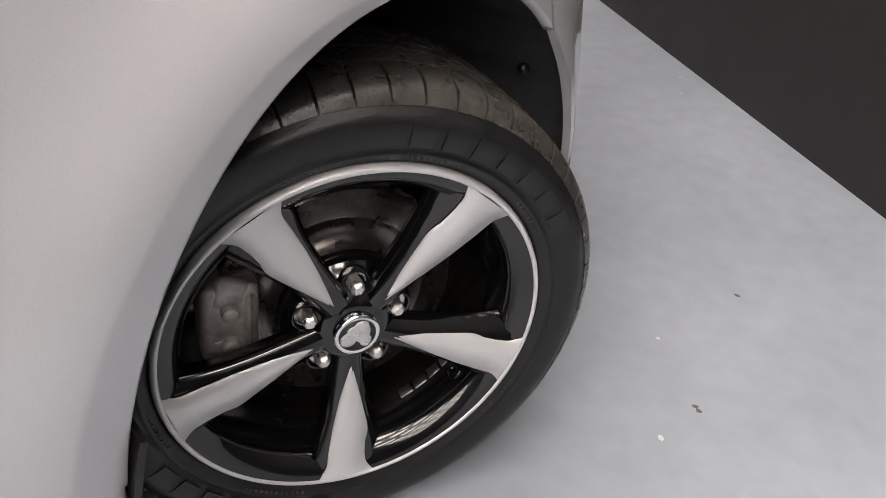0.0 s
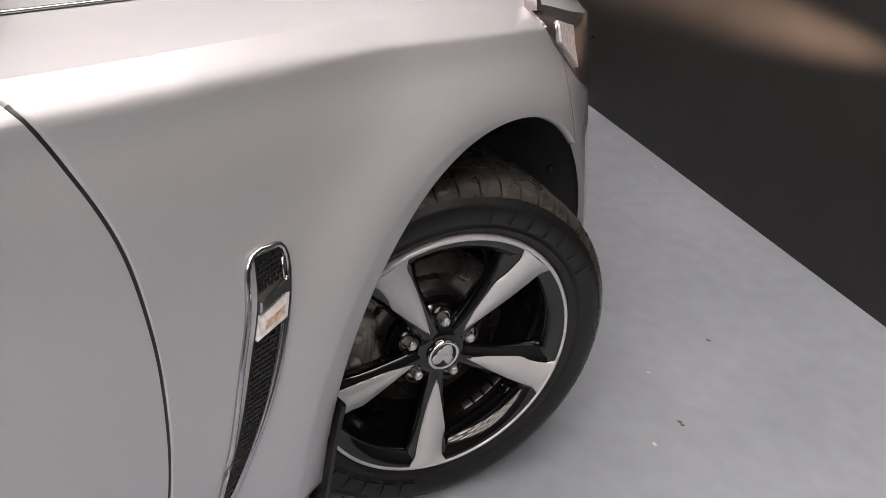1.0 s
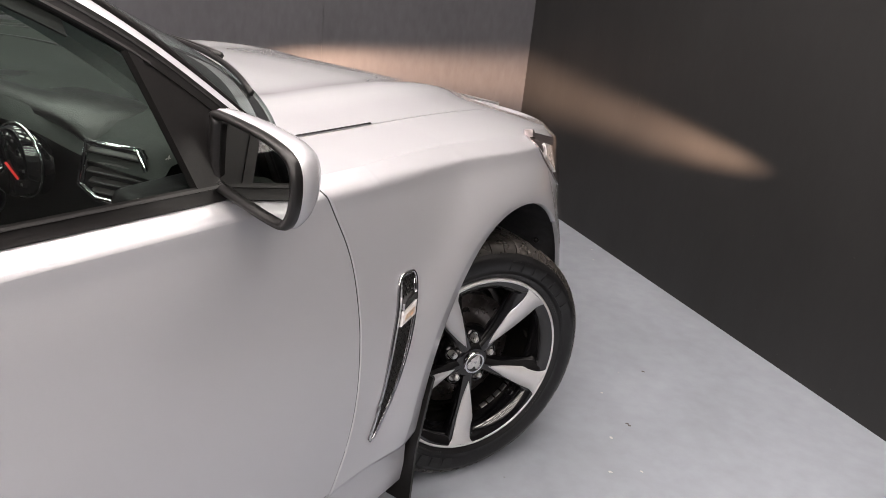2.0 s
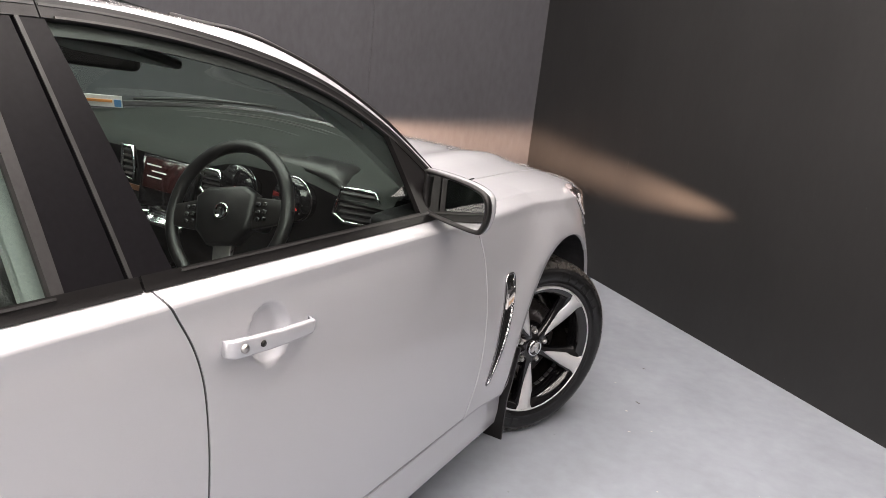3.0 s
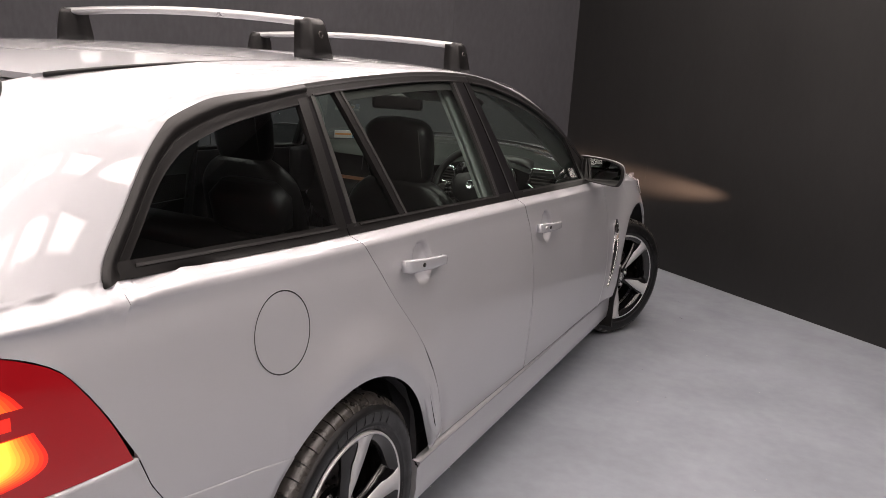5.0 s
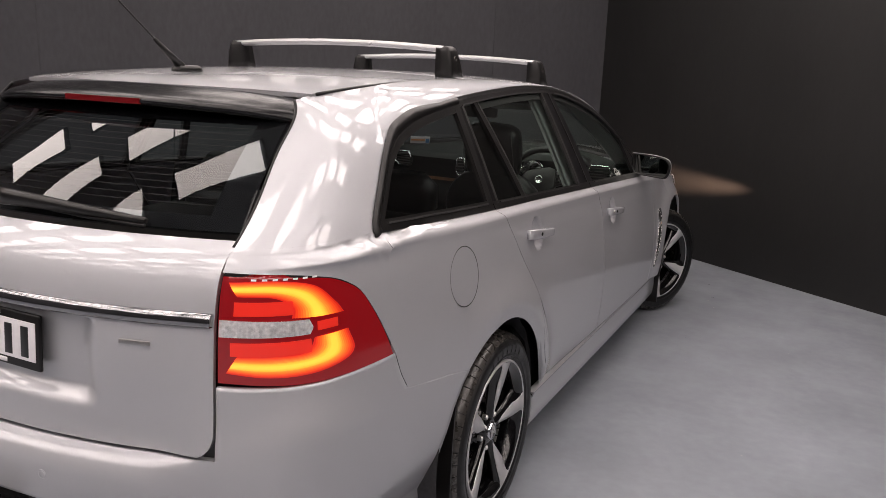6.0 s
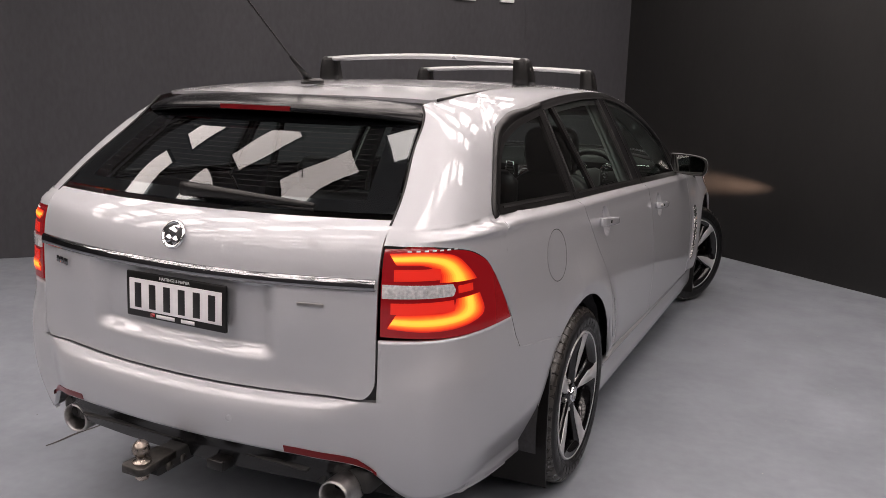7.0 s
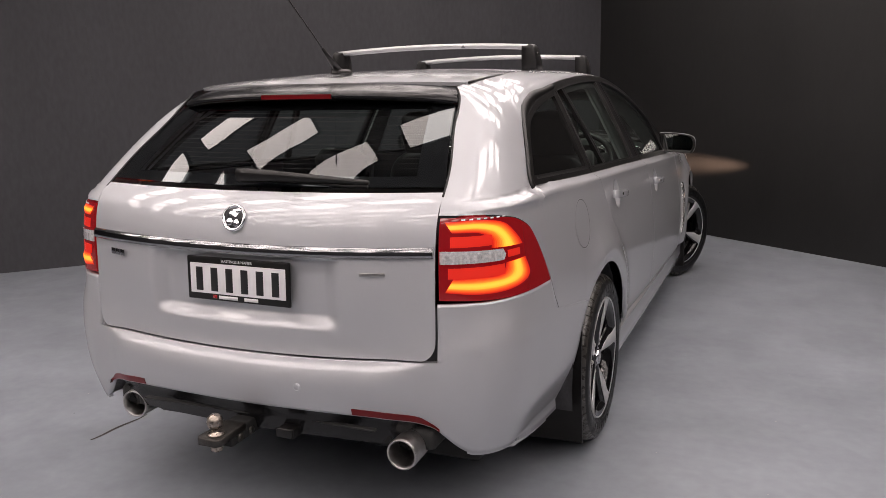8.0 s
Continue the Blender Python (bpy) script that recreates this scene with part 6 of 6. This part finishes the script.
air_vent(.622, -.880, .966, .070, .046, 14, dash)
air_vent(.155, -.935, .945, .045, .038, 0, dash)
air_vent(-.195, -.930, .940, .030, .050, 0, dash)
air_vent(-.605, -.880, .955, .068, .042, -14, dash)
bm = bmesh.new()
skin(bm, [[(x, -.905 - .0 * x, z) for z in (.845, .855, .862)] for x in steps(-.55, -.12, 6)], .004, centre=(0, 0, .8))
skin(bm, [[(x, -.92, z) for z in (.830, .842, .850)] for x in steps(.56, .71, 4)], .004, centre=(0, 0, .8))
part("dash_trim", bm, WOOD_TRIM, dash, "coppery dash trim strip")
for x in (.255, .445):
    bm = bmesh.new()
    lathe(bm, [(.062, .012), (.060, .0), (.055, -.03), (.0, -.03)], 36, 1, (x, -.925, .958))
    gauge = part("gauge", bm, GLOSS_BLACK, car, "round dark gauge with red needle")
    bm = bmesh.new()
    lathe(bm, [(.0600, -.010), (.0625, -.012), (.0640, -.008), (.0600, -.004)], 36, 1, (x, -.925, .958))
    part("gauge_ring", bm, CHROME, gauge)
    bm = bmesh.new()
    tube(bm, [(x, -.957, .958), (x + .030, -.957, .938)], .0022, 6)
    part("gauge_needle", bm, NEEDLE_RED, gauge)
    bm = bmesh.new()
    for i in range(9):
        a = radians(220 - 32 * i)
        box(bm, (x + .047 * math.cos(a), -.9565, .958 + .047 * math.sin(a)), (.004, .001, .004), 0)
    part("gauge_marks", bm, STITCH, gauge)
for sign in (1, -1):
    bm = bmesh.new()
    box(bm, (sign * .745, -.815, .865), (.08, .30, .24), .02, 3)
    part("dash_end", bm, DASH_BLACK, dash)
# steering wheel
steer_pose = Matrix.Translation((.349, -1.085, .927)) @ Matrix.Rotation(radians(-24), 4, "X") @ Matrix.Rotation(radians(-14), 4, "Y")
bm = bmesh.new()
loop = [steer_pose @ Vector((.186 * math.cos(t), .010, .182 * math.sin(t) - .008 * (math.sin(t) < -.75))) for t in steps(0, 2 * math.pi, 56)]
tube(bm, loop[:-1] + loop[:1], .0175, 14, caps=False)
bmesh.ops.remove_doubles(bm, verts=bm.verts, dist=1e-5)
steering = part("steering_wheel", bm, LEATHER, car, "black leather steering wheel with a chrome badge")
bm = bmesh.new()
hubshape = [(-.095, .045), (-.06, .068), (.06, .068), (.095, .045), (.085, -.045), (.045, -.085), (-.045, -.085), (-.085, -.045)]
slab(bm, hubshape, lambda a, b, c: steer_pose @ Vector((a, .02 - c, b)), .035, .012)
part("airbag_pad", bm, LEATHER, steering)
for sx in (-1, 1):
    bm = bmesh.new()
    slab(bm, [(sx * .08, .040), (sx * .175, .028), (sx * .178, -.030), (sx * .08, -.045)], lambda a, b, c: steer_pose @ Vector((a, .016 - c, b)), .016, .004)
    part("wheel_spoke", bm, SATIN_BLACK, steering)
    bm = bmesh.new()
    for i in range(3):
        for j in range(2):
            box(bm, steer_pose @ Vector((sx * (.105 + .020 * j), -.003, .018 - .019 * i)), (.014, .005, .011), .002, turn=Matrix.Rotation(radians(-24), 4, "X"))
    part("wheel_button", bm, GLOSS_BLACK, steering)
bm = bmesh.new()
slab(bm, [(-.03, -.086), (.03, -.086), (.022, -.176), (-.022, -.176)], lambda a, b, c: steer_pose @ Vector((a, .016 - c, b)), .014, .003)
part("lower_spoke", bm, STEEL, steering)
bm = bmesh.new()
lathe(bm, [(0, -.006), (.016, -.006), (.019, -.009), (.022, -.008), (.0225, 0)], 30, 1)
ob = part("wheel_badge", bm, CHROME, steering)
ob.matrix_basis = steer_pose @ Matrix.Translation((0, -.014, 0))
bm = bmesh.new()
box(bm, (0, 0, 0), (.05, .16, .05), .02, turn=Matrix.Rotation(radians(-24), 4, "X"))
bmesh.ops.translate(bm, verts=bm.verts, vec=(.349, -.99, .89))
part("steering_column", bm, SATIN_BLACK, steering)
# inside trim of the doors, rear view mirror, console, labels
for sign, fd, rd in zip((1, -1), front_door, rear_door):
    for door, u0, u1 in ((fd, .74, 1.64), (rd, 1.70, 2.62)):
        bm = bmesh.new()
        pts = []
        for u in steps(u0, u1, 16):
            b = belt(-u)
            pts.append([(side(-u, z) - dx, -u, z) for z, dx in ((.40, .05), (.55, .055), (.62, .10), (.66, .10), (.70, .06), (b - .06, .055), (b - .01, .04), (b, .018))])
        skin(bm, pts, .004, sign=sign, centre=(2, -u0 - .4, .8), sides="")
        part("door_card", bm, DASH_BLACK, door, "dark inner door panel")
        bm = bmesh.new()
        um = u0 + .30
        tube(bm, [(sign * (side(-um - d, .80) - .072), -um - d, .815 + .01 * math.sin(k)) for k, d in zip(steps(0, 3, 6), steps(-.06, .07, 6))], .010, 8)
        part("inner_handle", bm, STEEL, door)
bm = bmesh.new()
box(bm, (0, -1.195, 1.288), (.235, .036, .074), .017, 4, turn=Matrix.Rotation(radians(24), 4, "Z") @ Matrix.Rotation(radians(6), 4, "X"))
tube(bm, [(0, -1.18, 1.30), (0, -1.13, 1.328), (0, -1.12, 1.352)], [.012, .014, .022], 10)
part("rear_view_mirror", bm, SATIN_BLACK, car, "black interior mirror")
for x in (-.34, .34):
    bm = bmesh.new()
    box(bm, (x, -1.455, 1.345), (.34, .16, .020), .009, 3, turn=Matrix.Rotation(radians(-16), 4, "X"))
    part("sun_visor", bm, LINING if x < 0 else SATIN_BLACK, car)
bm = bmesh.new()
box(bm, (0, -1.42, .60), (.20, .90, .16), .02)
box(bm, (0, -1.62, .70), (.19, .34, .07), .02)
part("centre_console", bm, SATIN_BLACK, car)
bm = bmesh.new()
lathe(bm, [(0, .83), (.02, .828), (.026, .81), (.018, .78), (.012, .74), (.03, .70), (.05, .68)], 20, 2, (0, -1.20, 0))
part("gear_lever", bm, LEATHER, car)
for sign in (1, -1):
    bm = bmesh.new()
    pts = []
    for z in steps(.80, 1.40, 8):
        u0, u1 = PIL_B0(z) + .02, PIL_B1(z) + .035
        pts.append([(side(-u, z) - .045, -u, z) for u in steps(u0, u1, 4)])
    skin(bm, pts, .01, sign=sign, centre=(2, -1.8, 1.0), sides="")
    skin(bm, [[(p[0] - .012, p[1], p[2]) for p in r] for r in pts], .01, sign=sign, centre=(-2, -1.8, 1.0))
    part("inner_pillar", bm, PILLAR_GREY, car, "grey inner door pillar trim")
bm = bmesh.new()
card = Matrix.Translation((-.585, -.715, 1.052)) @ Matrix.Rotation(radians(40), 4, "Z") @ Matrix.Rotation(radians(24), 4, "X")
slab(bm, [(-.062, -.022), (.062, -.022), (.062, .024), (-.062, .024)], lambda a, b, c: card @ Vector((a, c, b)), .002)
part("windscreen_label", bm, LABEL_CARD, screen, "white and orange card label", smooth=False)
bm = bmesh.new()
slab(bm, [(-.058, -.002), (.030, -.002), (.030, .008), (-.058, .008)], lambda a, b, c: card @ Vector((a, c - .003, b)), .002)
part("label_band", bm, LABEL_ORANGE, screen, smooth=False)
bm = bmesh.new()
slab(bm, [(.036, -.018), (.058, -.018), (.058, .010), (.036, .010)], lambda a, b, c: card @ Vector((a, c - .003, b)), .002)
part("label_patch", bm, LABEL_BLUE, screen, smooth=False)

# ---- wall sign, scuffs on floor and walls ----
sign_at = CORNER + ALONG_LEFT * 1.33 + Vector((0, 0, 2.18))
inward_l = Vector((ALONG_LEFT.y, -ALONG_LEFT.x, 0))
if inward_l.dot(Vector((1, -3, 0)) - CORNER) < 0:
    inward_l = -inward_l
sign_thing = tagged(new("wall_sign"), "white letter shapes fixed on the charcoal wall", "sign")
sign_thing.location = sign_at
turn = Matrix.Rotation(math.atan2(-ALONG_LEFT.y, -ALONG_LEFT.x), 4, "Z")
for i in range(7):
    bm = bmesh.new()
    w = .22 if i % 3 else .14
    box(bm, ALONG_LEFT * (.42 * i + .0) + inward_l * .013 + Vector((0, 0, .21)), (w, .024, .40), .004, turn=turn)
    part("letter_bar", bm, PRINT_WHITE, sign_thing, smooth=False)


def scuff(name, pts, mat, label, parent=None):
    """A small flat flake of paint or dust, slightly raised."""
    bm = bmesh.new()
    for c, size, n, up in pts:
        ring = []
        for t in steps(0, 2 * math.pi, n)[:-1]:
            r = size * random.uniform(.5, 1.1)
            ring.append(bm.verts.new(Vector(c) + up[0] * (r * math.cos(t)) + up[1] * (r * math.sin(t) * random.uniform(.4, 1))))
        bm.faces.new(ring)
    return tagged(part(name, bm, mat, parent, smooth=False), label, "debris", kind="stuff")


for s_along in (1.13, 4.81):
    bm = bmesh.new()
    box(bm, CORNER + ALONG_LEFT * s_along + inward_l * .001 + Vector((0, 0, HEIGHT / 2)), (.003, .004, HEIGHT - .02), 0, turn=turn)
    tagged(part("wall_joint", bm, JOINT, None, smooth=False), "thin dark joint between charcoal wall panels", "wall joint", kind="structure")
flat = (Vector((1, 0, 0)), Vector((0, 1, 0)))
pale, dark = [], []
for c in ((.463, 1.819), (.52, 1.70), (1.12, .40), (1.18, .24), (1.25, .30), (1.0, .62)):
    pale.append(((c[0], c[1], .003), .007, 7, flat))
for c in ((1.060, .853), (1.131, .504), (1.14, .50)):
    dark.append(((c[0], c[1], .003), .008, 7, flat))
for _ in range(40):
    (pale if random.random() < .5 else dark).append(((random.uniform(.95, 3.0), random.uniform(-4.5, 1.0), .003), random.uniform(.002, .005), 6, flat))
for _ in range(16):
    (pale if random.random() < .3 else dark).append(((random.uniform(-3.5, -1.2), random.uniform(-5.2, -2.5), .003), random.uniform(.003, .007), 6, flat))
bm = bmesh.new()
tube(bm, [(-1.06 - .035 * k + .004 * math.sin(9 * k), -3.40 - .29 * k, .002) for k in steps(0, 1, 10)], [.003 + .004 * math.sin(k * 2.9) for k in steps(0, 1, 10)], 5, squash=.3)
tagged(part("floor_scratch", bm, DARK_SPECK), "long thin dark scratch on the grey floor", "scratch", kind="stuff")
scuff("floor_chips", pale, DUST, "pale chips and dust on the grey floor")
scuff("floor_specks", dark, DARK_SPECK, "dark specks on the grey floor")
wall_in = Vector((-ALONG_RIGHT.y, ALONG_RIGHT.x, 0))
if wall_in.dot(Vector((1, -3, 0)) - CORNER) < 0:
    wall_in = -wall_in
marks = []
for s, z, h in ((1.045, .93, .035), (1.03, .74, .06), (1.02, .67, .03)):
    marks.append((CORNER + ALONG_RIGHT * s + wall_in * .003 + Vector((0, 0, z)), h, 6, (ALONG_RIGHT * .06, Vector((0, 0, 1)))))
for _ in range(30):
    marks.append((CORNER + ALONG_RIGHT * random.uniform(.4, 4.5) + wall_in * .003 + Vector((0, 0, random.uniform(.02, .9))), random.uniform(.002, .004), 6, (ALONG_RIGHT, Vector((0, 0, 1)))))
for z in steps(.62, .90, 9):
    marks.append((CORNER + wall_in * .004 + ALONG_RIGHT * .006 + Vector((0, 0, z)), random.uniform(.008, .018), 6, (ALONG_RIGHT * .18, Vector((0, 0, 1)))))
scuff("wall_scuffs", marks, RUBBED_PAINT, "small pale scuffs on the charcoal wall")
